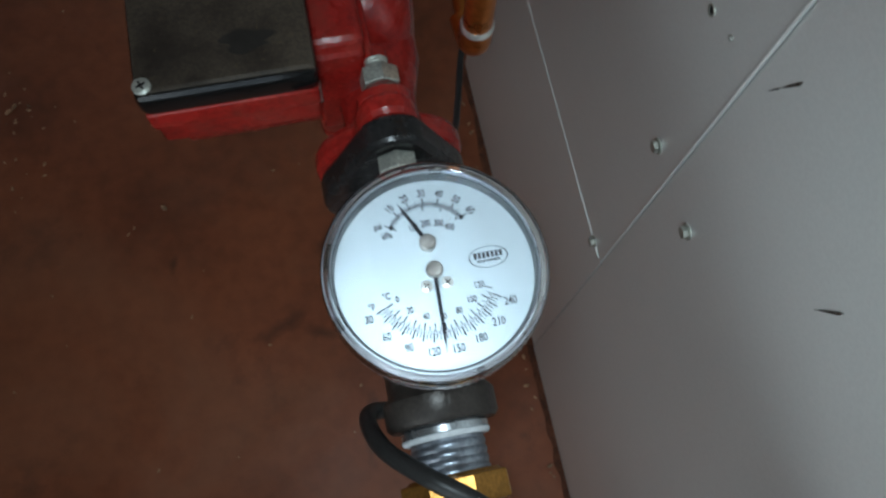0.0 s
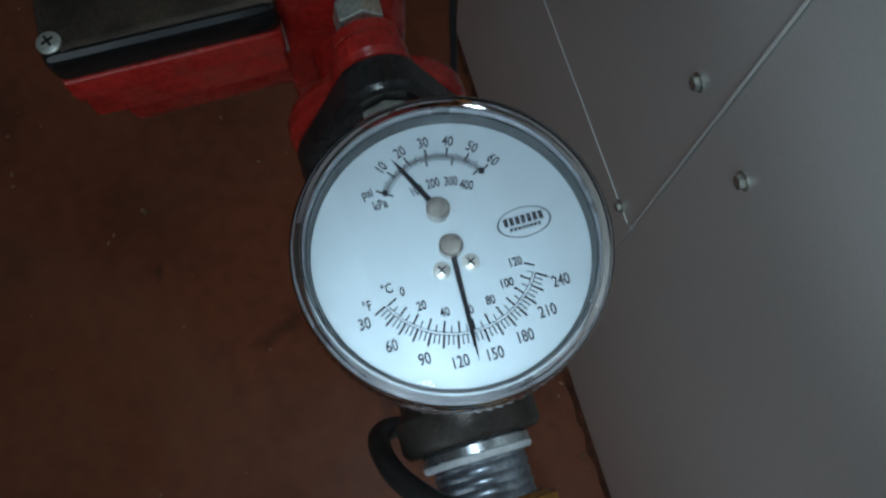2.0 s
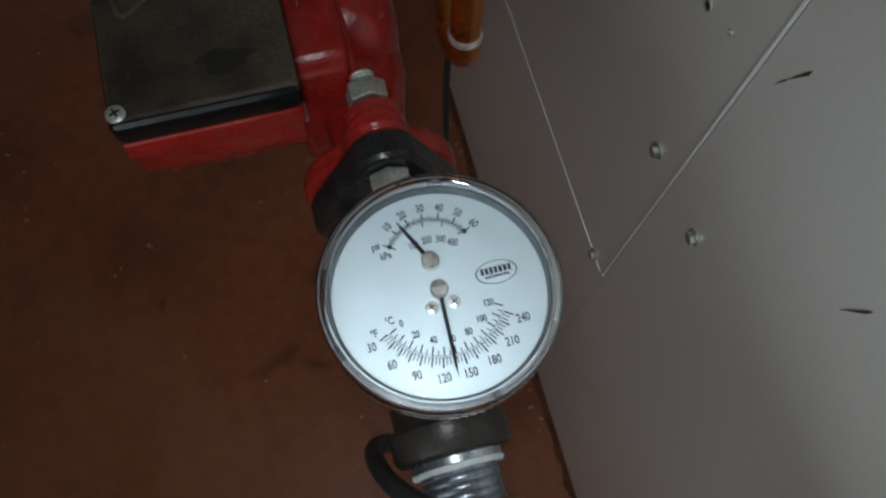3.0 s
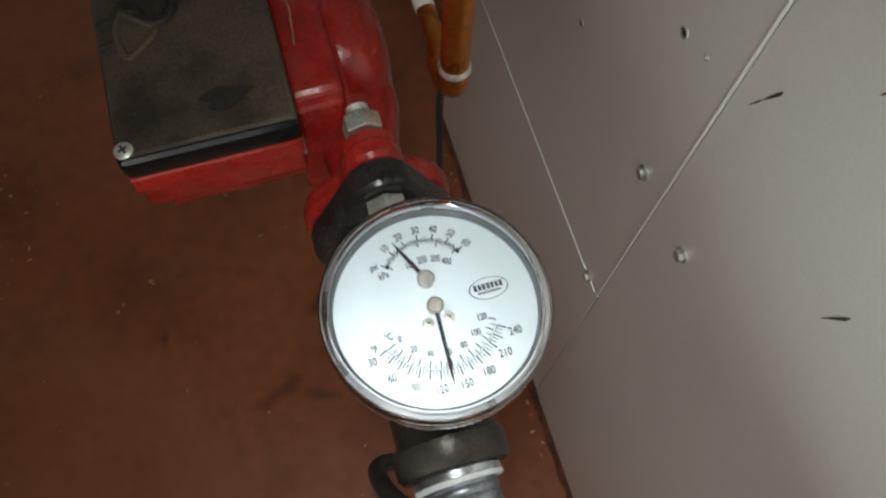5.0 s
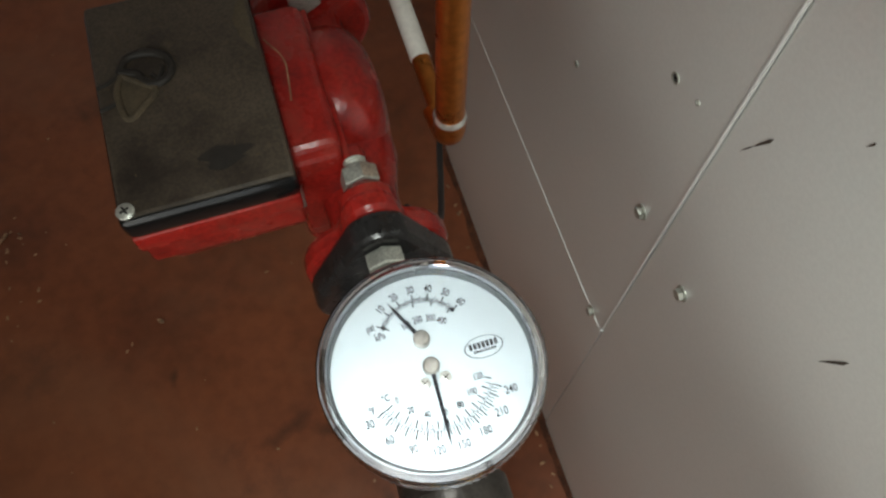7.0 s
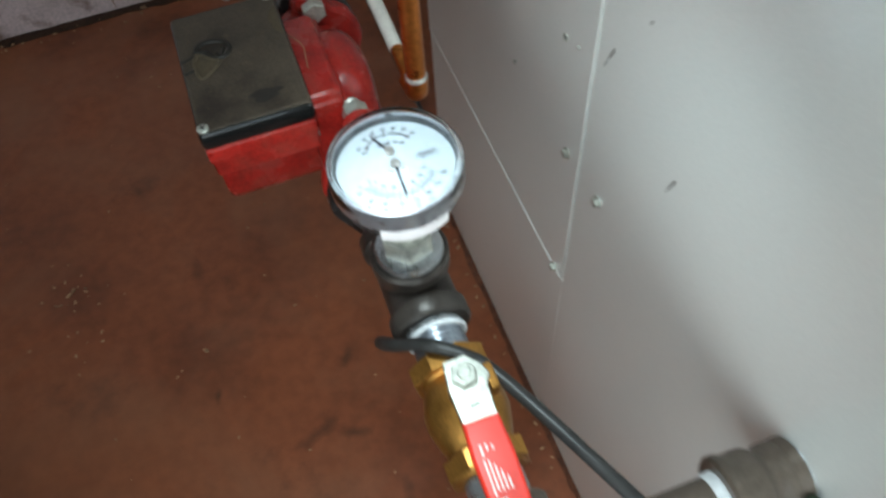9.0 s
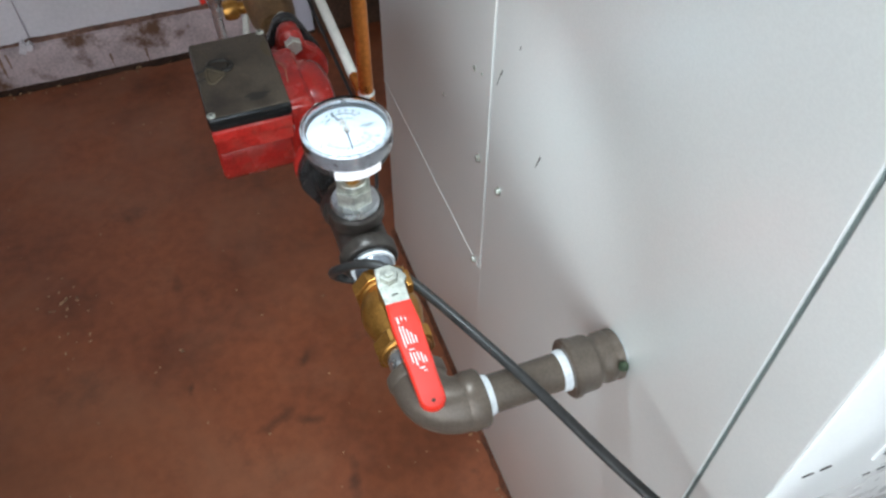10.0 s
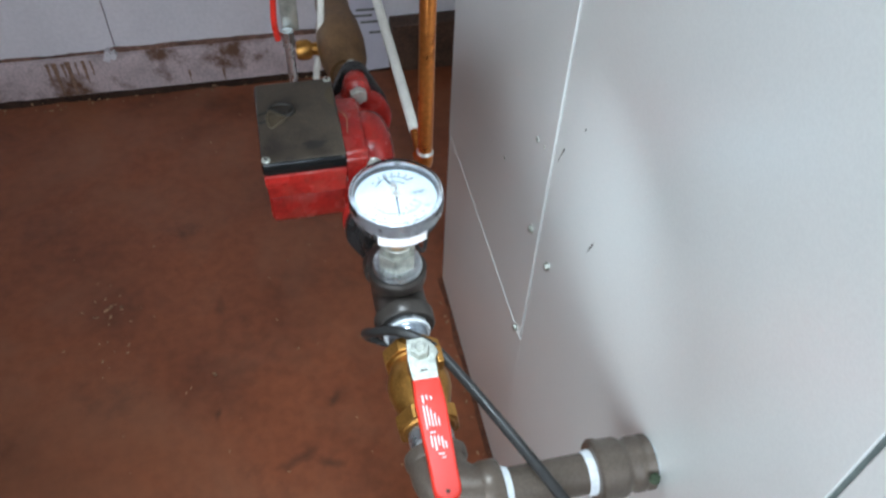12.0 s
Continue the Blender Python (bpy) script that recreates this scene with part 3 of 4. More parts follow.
# elbow
elbow = thing("pipe_elbow", (0, -0.215, PZ - 0.024), "black iron ninety-degree pipe elbow", "pipe fitting")
arc = [(0.0, -0.180, PZ)] + [(0.028 - 0.028 * math.cos(a), -0.187 - 0.028 * math.sin(a), PZ) for a in (math.pi / 2 * k / 14 for k in range(15))] + [(0.036, -0.215, PZ)]
part("bend", tube(arc, 0.0242, 32), IRON, elbow)
part("band", lathe([(0, -0.184), (0.0245, -0.184), (0.0262, -0.181), (0.0262, -0.174), (0.0242, -0.172), (0, -0.172)], AXIS, "y"), IRON, elbow)
part("band", lathe([(0, 0.028), (0.0240, 0.028), (0.0258, 0.031), (0.0258, 0.043), (0.0240, 0.0455), (0, 0.0455)], (0, -0.215, PZ), "x"), IRON, elbow)

run = thing("iron_pipe", (0.09, -0.215, PZ - 0.0167), "short black iron pipe with white thread tape at both ends", "pipe")
part("pipe", rod(0.0168, 0.044, 0.132, (0, -0.215, PZ), "x", 40), IRON, run)
part("tape", lathe([(0, 0.0456), (0.0178, 0.0456), (0.0184, 0.049), (0.0173, 0.0525), (0, 0.0525)], (0, -0.215, PZ), "x"), TAPE, run, "white thread tape")
part("tape", lathe([(0, 0.1155), (0.0174, 0.1155), (0.0186, 0.118), (0.0186, 0.1235), (0, 0.1235)], (0, -0.215, PZ), "x"), TAPE, run, "white thread tape")

coup = thing("pipe_coupling", (0.148, -0.215, PZ - 0.024), "black iron reducing coupling entering the cabinet side", "pipe fitting")
part("body", lathe([(0, 0.1225), (0.0246, 0.1225), (0.0267, 0.1245), (0.0269, 0.1285), (0.0252, 0.131), (0.0250, 0.1445), (0.0238, 0.1475), (0.0217, 0.150), (0.0215, 0.1535), (0.0229, 0.156), (0.0231, 0.1625), (0.0220, 0.1640), (0.0220, 0.1655), (0.0231, 0.167), (0.0231, 0.1712), (0, 0.1712)], (0, -0.215, PZ), "x", 44), IRON, coup)
part("edge", lathe([(0.0208, 0.1700), (0.0222, 0.1700), (0.0222, 0.1722), (0.0208, 0.1722)], (0, -0.215, PZ), "x", 40), STEEL, coup)
bm = bmesh.new()
bmesh.ops.create_icosphere(bm, subdivisions=2, radius=0.0046, matrix=Matrix.Translation((0.1660, -0.2370, PZ + 0.0150)))
for v in bm.verts:
    v.co += 0.0016 * noise.noise_vector(v.co * 400)
part("corrosion", bm, GREENM, coup, "greenish corroded lump")


# ---- the pump ----
def lobed(rc, rb, off, n=96):
    """The outline of a two-bolt flange: a disc with a rounded ear above and below, blended by a fillet."""
    def reach(a):
        u, v = abs(math.cos(a)), abs(math.sin(a))
        r = rc
        if u * off < rb * v or u < 1e-6:                  # within the ear's straight flanks
            r = max(r, off * v + math.sqrt(max(0.0, rb * rb - off * off * u * u)))
        elif u > 1e-6:
            r = max(r, min(rb / u, off / max(v, 1e-6)))
        return r
    out = []
    for k in range(n):
        a = 2 * math.pi * k / n
        r = sum(reach(a + 2 * math.pi * q / n) * w for q, w in ((-2, 1), (-1, 2), (0, 3), (1, 2), (2, 1))) / 9
        out.append((r * math.cos(a), r * math.sin(a)))
    return out


def hulled(rc, rb, off, n=96):
    """The outline of a slab-sided flange: the hull of a disc and two smaller ones above and below."""
    pts = []
    for k in range(n):
        a = 2 * math.pi * k / n
        d = Vector((math.cos(a), math.sin(a)))
        c = max(((d.dot(Vector(o)) + r, o, r) for o, r in (((0, 0), rc), ((0, off), rb), ((0, -off), rb))), key=lambda q: q[0])
        p = (c[1][0] + c[2] * d.x, c[1][1] + c[2] * d.y)
        if not pts or (Vector(p) - Vector(pts[-1])).length > 0.0004:
            pts.append(p)
    return pts


BOLT = 0.0505
FL = Matrix.Rotation(radians(90), 4, "X")          # local z to -y, local y to z


def at_y(y):
    return Matrix.Translation((0, y, PZ)) @ FL


def pipe_flange(name, y0, y1, label):
    ob = thing(name, (0, (y0 + y1) / 2, PZ - 0.06), label, "pipe flange")
    part("plate", prism(hulled(0.0390, 0.0165, BOLT), 0, y1 - y0, at_y(y1), 0.0030), BLACKIRON, ob)
    return ob


near = pipe_flange("pipe_flange", 0.081, 0.0962, "black cast-iron two-bolt pipe flange on the pump")
part("hub", lathe([(0, 0.058), (0.0215, 0.058), (0.0235, 0.061), (0.027, 0.082), (0, 0.082)], AXIS, "y"), BLACKIRON, near)
far = pipe_flange("pipe_flange", 0.276, 0.290, "black cast-iron two-bolt pipe flange at the pump outlet")
part("hub", lathe([(0, 0.288), (0.027, 0.288), (0.024, 0.305), (0, 0.305)], AXIS, "y"), BLACKIRON, far)

pump = thing("circulator_pump", (-0.03, 0.18, PZ - 0.065), "red painted circulator pump with a dusty black terminal box", "pump")
bm = bmesh.new()
bmesh.ops.create_uvsphere(bm, u_segments=40, v_segments=24, radius=1)
for v in bm.verts:
    q = v.co.copy()
    for i in range(3):
        q[i] = math.copysign(abs(q[i]) ** 0.8, q[i])
    v.co = Vector((0.003 + 0.0275 * q.x, 0.1985 + 0.0440 * q.y, PZ + 0.051 * q.z))
part("volute", bm, REDPAINT, pump, smooth=60)
part("neck", lathe([(0, 0.098), (0.0225, 0.098), (0.021, 0.112), (0.021, 0.135), (0.028, 0.16), (0.028, 0.21), (0.021, 0.236), (0.021, 0.254), (0.0225, 0.27), (0, 0.27)], AXIS, "y"), REDPAINT, pump)
for y0, y1 in ((0.0966, 0.111), (0.260, 0.2755)):
    part("flange", prism(lobed(0.0402, 0.0150, BOLT), 0, y1 - y0, at_y(y1), 0.0042), REDPAINT, pump)
for s in (1, -1):
    part("boss", rod(0.0134, 0.104, 0.118, (0, 0, PZ + s * BOLT), "y", 32, 0.005), REDPAINT, pump)
    part("boss", rod(0.0134, 0.250, 0.263, (0, 0, PZ + s * BOLT), "y", 32, 0.005), REDPAINT, pump)
    part("web", box(-0.007, 0.007, 0.115, 0.15, min(PZ + s * 0.02, PZ + s * 0.044), max(PZ + s * 0.02, PZ + s * 0.044), 0.005, 3), REDPAINT, pump)
part("motor_flange", box(-0.0045, -0.0005, 0.136, 0.240, PZ - 0.052, PZ + 0.047, 0.0018, 3), REDPAINT, pump)
part("adapter", box(-0.034, -0.0035, 0.1425, 0.238, PZ - 0.05, PZ + 0.058, 0.007, 4), REDPAINT, pump)
part("rib", box(-0.033, -0.0045, 0.1375, 0.150, PZ - 0.03, PZ + 0.054, 0.005, 3), REDPAINT, pump)
part("motor", lathe([(0, -0.1115), (0.040, -0.1115), (0.043, -0.1085), (0.043, -0.02), (0, -0.02)], (0, 0.187, PZ - 0.011), "x", 48), REDPAINT, pump)
part("housing", box(-0.1105, -0.0305, 0.1180, 0.2425, PZ + 0.031, PZ + 0.068, 0.003, 3), REDPAINT, pump)
part("housing_lip", box(-0.1116, -0.0300, 0.1166, 0.2436, PZ + 0.0478, PZ + 0.0622, 0.0018, 3), REDPAINT, pump)
part("cover_seam", box(-0.1095, -0.0310, 0.1196, 0.2420, PZ + 0.0615, PZ + 0.0630, 0.0), DARK, pump)
cover = part("cover", box(-0.1122, -0.0285, 0.1158, 0.2450, PZ + 0.0625, PZ + 0.0790, 0.0045, 3), GLOSSBLACK, pump, "glossy black plastic terminal cover edge")
part("cover_top", box(-0.1110, -0.0294, 0.1186, 0.2442, PZ + 0.0745, PZ + 0.0798, 0.0022, 2), COVER, cover, "dust-covered flat top")

for x, y in ((-0.1073, 0.1223), (-0.034, 0.2405)):
    part("screw", lathe([(0, 0), (0.0043, 0), (0.0043, 0.0008), (0.0032, 0.0016), (0, 0.0018)], (x, y, PZ + 0.0797), "z", 24), ZINC, cover, "small cross-head screw")
ZC = PZ + 0.0798
for x, y, a in ((-0.1073, 0.1223, 25), (-0.1073, 0.1223, 115), (-0.034, 0.2405, 10), (-0.034, 0.2405, 100)):
    part("screw_slot", box(-0.0023, 0.0023, -0.0005, 0.0005, ZC + 0.0010, ZC + 0.0019, 0, m=Matrix.Translation((x, y, 0)) @ Matrix.Rotation(radians(a), 4, "Z")), DARK, cover)
# moulded mark: the dark tubes carry the relief's shadow lines as colour
loop = spline([(-0.0985, 0.1985, ZC), (-0.0945, 0.2055, ZC), (-0.086, 0.2072, ZC), (-0.0765, 0.2030, ZC), (-0.0735, 0.1950, ZC), (-0.0775, 0.1885, ZC), (-0.0845, 0.1875, ZC), (-0.0885, 0.1915, ZC), (-0.0905, 0.1955, ZC), (-0.0985, 0.1985, ZC)], 6)
part("raised_mark", tube(loop, 0.0023, 10), GREASE_SHADE, cover, "raised looped rib moulded in the cover, coloured dark for its shade")
leaf = spline([(-0.098, 0.197, ZC), (-0.1015, 0.186, ZC), (-0.0985, 0.171, ZC), (-0.090, 0.176, ZC), (-0.083, 0.184, ZC), (-0.090, 0.190, ZC), (-0.098, 0.197, ZC)], 6)
part("raised_mark", tube(leaf, 0.0017, 10), DUST, cover, "raised leaf-shaped rib moulded in the cover")
for line in ([(-0.1105, 0.1925, ZC), (-0.104, 0.1945, ZC), (-0.098, 0.1980, ZC)], [(-0.1105, 0.1795, ZC), (-0.1055, 0.1803, ZC), (-0.1010, 0.1820, ZC)], [(-0.0835, 0.1935, ZC), (-0.0805, 0.1900, ZC), (-0.0775, 0.1965, ZC)]):
    part("raised_mark", tube(spline(line, 5), 0.0012, 8), GREASE_SHADE, cover, "dark line of the moulded mark, shade put in the colour")
for k in range(8):
    part("raised_bar", box(-0.0545, -0.0480, 0.1705 + 0.0082 * k, 0.1755 + 0.0082 * k, ZC - 0.0004, ZC + 0.00016, 0, 1), COVER, cover, "faint raised moulded bar")
part("dust_patch", prism([(p.x, p.y) for p in leaf[:-1]], ZC - 0.0004, ZC + 0.0002, Matrix.Identity(4), 0), DUST, cover, "pale brown dust patch")
part("dust_patch", prism([(-0.0312, 0.228), (-0.036, 0.224), (-0.0395, 0.214), (-0.0378, 0.203), (-0.0312, 0.192)], ZC - 0.0004, ZC + 0.0003, Matrix.Identity(4), 0), DUST, cover, "pale brown dust patch")
smear = [(-0.058 + (0.011 + 0.003 * math.sin(5 * a)) * math.cos(a), 0.138 + (0.006 + 0.0015 * math.sin(3 * a + 1)) * math.sin(a)) for a in (2 * math.pi * k / 40 for k in range(40))]
part("grease_spot", prism(smear, ZC - 0.0004, ZC + 0.00025, Matrix.Identity(4), 0), GREASE_SHADE, cover, "dark grease spot")
bm = bmesh.new()
rngc = random.Random(3)
for k in range(70):
    r = rngc.uniform(0.0002, 0.0006)
    bmesh.ops.create_icosphere(bm, subdivisions=1, radius=r, matrix=Matrix.Translation((rngc.uniform(-0.107, -0.033), rngc.uniform(0.124, 0.241), ZC + 0.0001)) @ Matrix.Rotation(rngc.random() * 6, 4, "Z") @ Matrix.Diagonal((2.2, 0.8, 0.4, 1)))
for k in range(26):
    x, y = rngc.uniform(-0.105, -0.035), rngc.uniform(0.126, 0.238)
    r = rngc.uniform(0.0012, 0.0034)
    bmesh.ops.create_icosphere(bm, subdivisions=1, radius=r, matrix=Matrix.Translation((x, y, ZC)) @ Matrix.Rotation(rngc.random() * 6, 4, "Z") @ Matrix.Diagonal((1.6, 0.10, 0.06, 1)))
part("dust_specks", bm, DUST, cover, "pale dust specks")["kind"] = "stuff"
part("straw", tube(spline([(-0.0275, 0.214, PZ + 0.0606), (-0.020, 0.199, PZ + 0.0608), (-0.0205, 0.185, PZ + 0.0606), (-0.022, 0.172, PZ + 0.0606)], 4), 0.0004, 6), CRUMB, pump, "thin pale straw stuck to the paint")
part("earth_screw", rod(0.0019, 0.1215, 0.1375, (-0.031, 0, PZ + 0.040), "y", 14), ZINC, pump)


def flange_bolt(y0, y1, nut0, nut1, s, group):
    """A bolt through both flange halves: hex head at one end, nut and thread at the other."""
    z = PZ + s * BOLT
    ob = thing("flange_bolt", (0, (y0 + y1) / 2, z - 0.01), "zinc-plated hex bolt and nut through the pump flange", "bolt", group)
    part("head", prism(hexagon(0.0101, 0.5236), 0, 0.009, Matrix.Translation((0, y0 + 0.009, z)) @ FL, 0.0012), ZINC, ob)
    part("shank", threads(0.0058, y0 + 0.008, y1, (0, 0, z), "y", 0.0018), ZINC, ob)
    part("nut", prism(hexagon(0.0101, 0.35), 0, nut1 - nut0, Matrix.Translation((0, nut1, z)) @ FL, 0.0012), ZINC, ob)


for s_ in (1, -1):
    flange_bolt(0.0715, 0.134, 0.1182, 0.1282, s_, "bolts of the near flange")
    flange_bolt(0.2405, 0.306, 0.2902, 0.3002, s_, "bolts of the far flange")

# ---- the gauge ----
GX, GY, DZ = -0.0004, -0.0018, 0.7532
gauge = thing("pressure_gauge", (GX, GY, 0.695), "round white dial pressure and temperature gauge with clear cover", "gauge")
part("stem", rod(0.0075, 0.0, 0.038, (GX, GY, 0.695), "z", 24), BRASS, gauge, "brass gauge stem")
part("stem_hex", prism(hexagon(0.0105, 0.2), 0.0, 0.016, Matrix.Translation((GX, GY, 0.7160)), 0.001), BRASS, gauge, "brass hex")
part("case", lathe([(0, 0.7440), (0.0376, 0.7440), (0.0382, 0.7460), (0.0382, 0.7588), (0.0372, 0.7592), (0.0371, 0.7575), (0.0371, 0.7475), (0, 0.7475)], (GX, GY, 0), "z", 64), CASEM, gauge, "grey metal gauge case")
part("case_back", lathe([(0, 0.7325), (0.0335, 0.7325), (0.0366, 0.7350), (0.0370, 0.7439), (0, 0.7439)], (GX, GY, 0), "z", 64), BLACKIRON, gauge, "black painted back of the case")
part("case_lining", lathe([(0.0370, 0.7482), (0.0370, 0.7574), (0.0367, 0.7574), (0.0367, 0.7482)], (GX, GY, 0), "z", 64), CASEDARK, gauge, "dark inner wall")
dial = part("dial", lathe([(0, 0.7476), (0.0366, 0.7476), (0.0366, DZ), (0, DZ)], (GX, GY, 0), "z", 64), DIALM, gauge, "plain white dial plate")
bm = lathe([(0, 0.7605), (0.0370, 0.7605), (0.0384, 0.7592), (0.0384, 0.7445), (0.0398, 0.7445), (0.0403, 0.7460), (0.0403, 0.7545), (0.0398, 0.7560), (0.0398, 0.7610), (0.0385, 0.7628), (0.0368, 0.7632), (0.0350, 0.7622), (0, 0.7622)], (GX, GY, 0), "z", 180)
for v in bm.verts:
    d = Vector((v.co.x - GX, v.co.y - GY))
    if d.length > 0.0401 and v.co.z < 0.755:
        k = round(math.atan2(d.y, d.x) / (2 * math.pi) * 180)
        d *= 1 - 0.010 * (k % 2)
        v.co.x, v.co.y = GX + d.x, GY + d.y
lens = part("cover", bm, CLEAR, gauge, "clear plastic cover with a knurled rim", smooth=30)
lens.visible_shadow = False
bm = bmesh.new()
ring = []
for k in range(25):
    a = radians(-90 - 34 + 66 * k / 24)
    ring.append([bm.verts.new((GX + r * math.cos(a), GY + r * math.sin(a), z)) for r, z in ((0.0371, 0.7325), (0.0378, 0.7325), (0.0378, 0.7445), (0.0371, 0.7445))])
for a, b in zip(ring, ring[1:]):
    for k in range(4):
        bm.faces.new((a[k], a[(k + 1) % 4], b[(k + 1) % 4], b[k]))
bm.faces.new(ring[0]), bm.faces.new(ring[-1][::-1])
bmesh.ops.recalc_face_normals(bm, faces=bm.faces)
part("label", bm, LABELM, gauge, "white paper label round the case")


def on_dial(x, y, turn=0.0, sx=1.0):
    return Matrix.Translation((x, y, DZ + 0.0001)) @ Matrix.Rotation(radians(turn), 4, "Z") @ Matrix.Diagonal((sx, 1, 1, 1))


def tick(bm, c, a, r0, r1, w):
    d, n = Vector((math.cos(a), math.sin(a))), Vector((-math.sin(a), math.cos(a)))
    q = [Vector(c) + d * r + n * s * w * 0.62 for r, s in ((r0, -1), (r1, -1), (r1, 1), (r0, 1))]
    bm.faces.new([bm.verts.new((p.x, p.y, DZ + 0.00015)) for p in q])


def arc_line(bm, c, a0, a1, r, w, n=48):
    for k in range(n):
        b0, b1 = a0 + (a1 - a0) * k / n, a0 + (a1 - a0) * (k + 1) / n
        bm.faces.new([bm.verts.new((c[0] + q * math.cos(b), c[1] + q * math.sin(b), DZ + 0.00012)) for q, b in ((r - w / 2, b0), (r + w / 2, b0), (r + w / 2, b1), (r - w / 2, b1))])


UC, LC = (0.0001, 0.0093), (-0.0005, -0.0013)
A0, A1 = radians(146), radians(31)
bm = bmesh.new()
arc_line(bm, UC, A0, A1, 0.0157, 0.00022)
for k in range(61):
    a = A0 + (A1 - A0) * k / 60
    tick(bm, UC, a, 0.0157, 0.0184 if k % 10 == 0 else 0.0174 if k % 5 == 0 else 0.0168, 0.00042 if k % 10 == 0 else 0.0002)
for k in range(0, 42):
    a = A0 + (A1 - A0) * k / 41.4
    tick(bm, UC, a, 0.0157, 0.0134 if k % 10 == 0 else 0.0146, 0.0004 if k % 10 == 0 else 0.0002)
part("pressure_scale", bm, INK, dial)
B0, B1 = radians(-153.5), radians(-32.5)
bm = bmesh.new()
arc_line(bm, LC, B0, B1, 0.0228, 0.0002)
arc_line(bm, LC, B0, B1, 0.0221, 0.0002)
for k in range(43):
    a = B0 + (B1 - B0) * k / 42
    tick(bm, LC, a, 0.0228, 0.0262 if k % 3 == 0 else 0.0252, 0.00045 if k % 3 == 0 else 0.00026)
for k in range(25):
    a = B0 + radians(1) + (B1 + radians(4) - B0) * k / 24
    tick(bm, LC, a, 0.0221, 0.0192 if k % 2 == 0 else 0.0204, 0.0004 if k % 2 == 0 else 0.00026)
part("temperature_scale", bm, INK, dial)
for k, dx in ((0, A0), (1, A1)):
    part("stop_dot", prism(hexagon(0.00075, 0, 14), 0, 0.0008, on_dial(UC[0] + 0.0157 * math.cos(dx), UC[1] + 0.0157 * math.sin(dx)), 0), INK, dial)
for i, n in enumerate(("10", "20", "30", "40", "50", "60")):
    a = A0 + (A1 - A0) * (i + 1) / 6
    part("number", text_bm(n, 0.0042, on_dial(UC[0] + 0.0203 * math.cos(a), UC[1] + 0.0203 * math.sin(a), math.degrees(a) - 90, 0.72)), GREYINK, dial)
for i, n in enumerate(("100", "200", "300", "400")):
    a = A0 + (A1 - A0) * (i + 1) / 4.14
    part("number", text_bm(n, 0.0037, on_dial(UC[0] + 0.0108 * math.cos(a) * 0.95, UC[1] + 0.0108 * math.sin(a) * 0.62 + 0.0015, (math.degrees(a) - 90) * 0.4, 0.66)), GREYINK, dial)
for i in range(8):
    a = B0 + (B1 - B0) * i / 7
    part("number", text_bm(str(30 + 30 * i), 0.0043, on_dial(LC[0] + 0.0296 * math.cos(a), LC[1] + 0.0296 * math.sin(a), 0, 0.74)), GREYINK, dial)
for i in range(7):
    a = radians(-153) + radians(125) * i / 6
    part("number", text_bm(str(20 * i), 0.0034, on_dial(LC[0] + 0.0170 * math.cos(a), LC[1] + 0.0170 * math.sin(a), 0, 0.74)), GREYINK, dial)
for n, x, y in (("psi", -0.0176, 0.0195), ("kPa", -0.0150, 0.0154), ("\u00b0C", -0.0193, -0.0073), ("\u00b0F", -0.0252, -0.0103)):
    part("unit", text_bm(n, 0.0037, on_dial(x, y, 4, 0.75)), GREYINK, dial)
# the maker's oval, as plain bars in a ring
bm = bmesh.new()
for k in range(48):
    a, b = 2 * math.pi * k / 48, 2 * math.pi * (k + 1) / 48
    bm.faces.new([bm.verts.new((0.0202 + q * 0.0074 * math.cos(t), 0.0006 + q * 0.0042 * math.sin(t), DZ + 0.00012)) for q, t in ((0.94, a), (1.0, a), (1.0, b), (0.94, b))])
part("oval", bm, GREYINK, dial)
for k in range(7):
    x = 0.0202 - 0.0048 + 0.0016 * k
    part("bar", box(x - 0.00055, x + 0.00055, 0.0003, 0.0026, DZ, DZ + 0.00014, 0), INK, dial)
for k in range(8):
    x = 0.0202 - 0.0039 + 0.0011 * k
    part("bar", box(x - 0.0004, x + 0.0004, -0.0012, -0.0003, DZ, DZ + 0.00014, 0), GREYINK, dial)


def needle(pivot, tip, tail, width, label):
    p, q = Vector(pivot), Vector(tip)
    d = (q - p).normalized()
    n = Vector((-d.y, d.x))
    a = p - d * tail
    o = [a + n * width * 0.55, a - n * width * 0.55, p - n * width * 0.5, p + d * (q - p).length * 0.75 - n * width * 0.36, q, p + d * (q - p).length * 0.75 + n * width * 0.36, p + n * width * 0.5]
    part("needle", prism([(v.x, v.y) for v in o], DZ + 0.0022, DZ + 0.0026, Matrix.Identity(4), 0), INK, gauge, label)
    part("pin", lathe([(0, DZ), (0.0030, DZ), (0.0031, DZ + 0.0034), (0.0025, DZ + 0.0040), (0, DZ + 0.0042)], (p.x, p.y, 0), "z", 28), PINM, gauge, "round metal needle hub")


needle((-0.0009, 0.0093), (-0.0090, 0.0262), 0.0, 0.0016, "black pressure needle")
needle((-0.0005, -0.0012), (-0.0020, -0.0315), 0.0, 0.0016, "black temperature needle")
for x, y in ((-0.0044, -0.0064), (0.0034, -0.0062)):
    part("dial_screw", lathe([(0, DZ), (0.0023, DZ), (0.0023, DZ + 0.0006), (0.0016, DZ + 0.0010), (0, DZ + 0.0011)], (x, y, 0), "z", 18), SOLDER, gauge, "tiny cross-head dial screw")
    for a in (30, 120):
        part("screw_slot", box(-0.0014, 0.0014, -0.00022, 0.00022, DZ + 0.0009, DZ + 0.0012, 0, m=Matrix.Translation((x, y, 0)) @ Matrix.Rotation(radians(a), 4, "Z")), DARK, gauge)

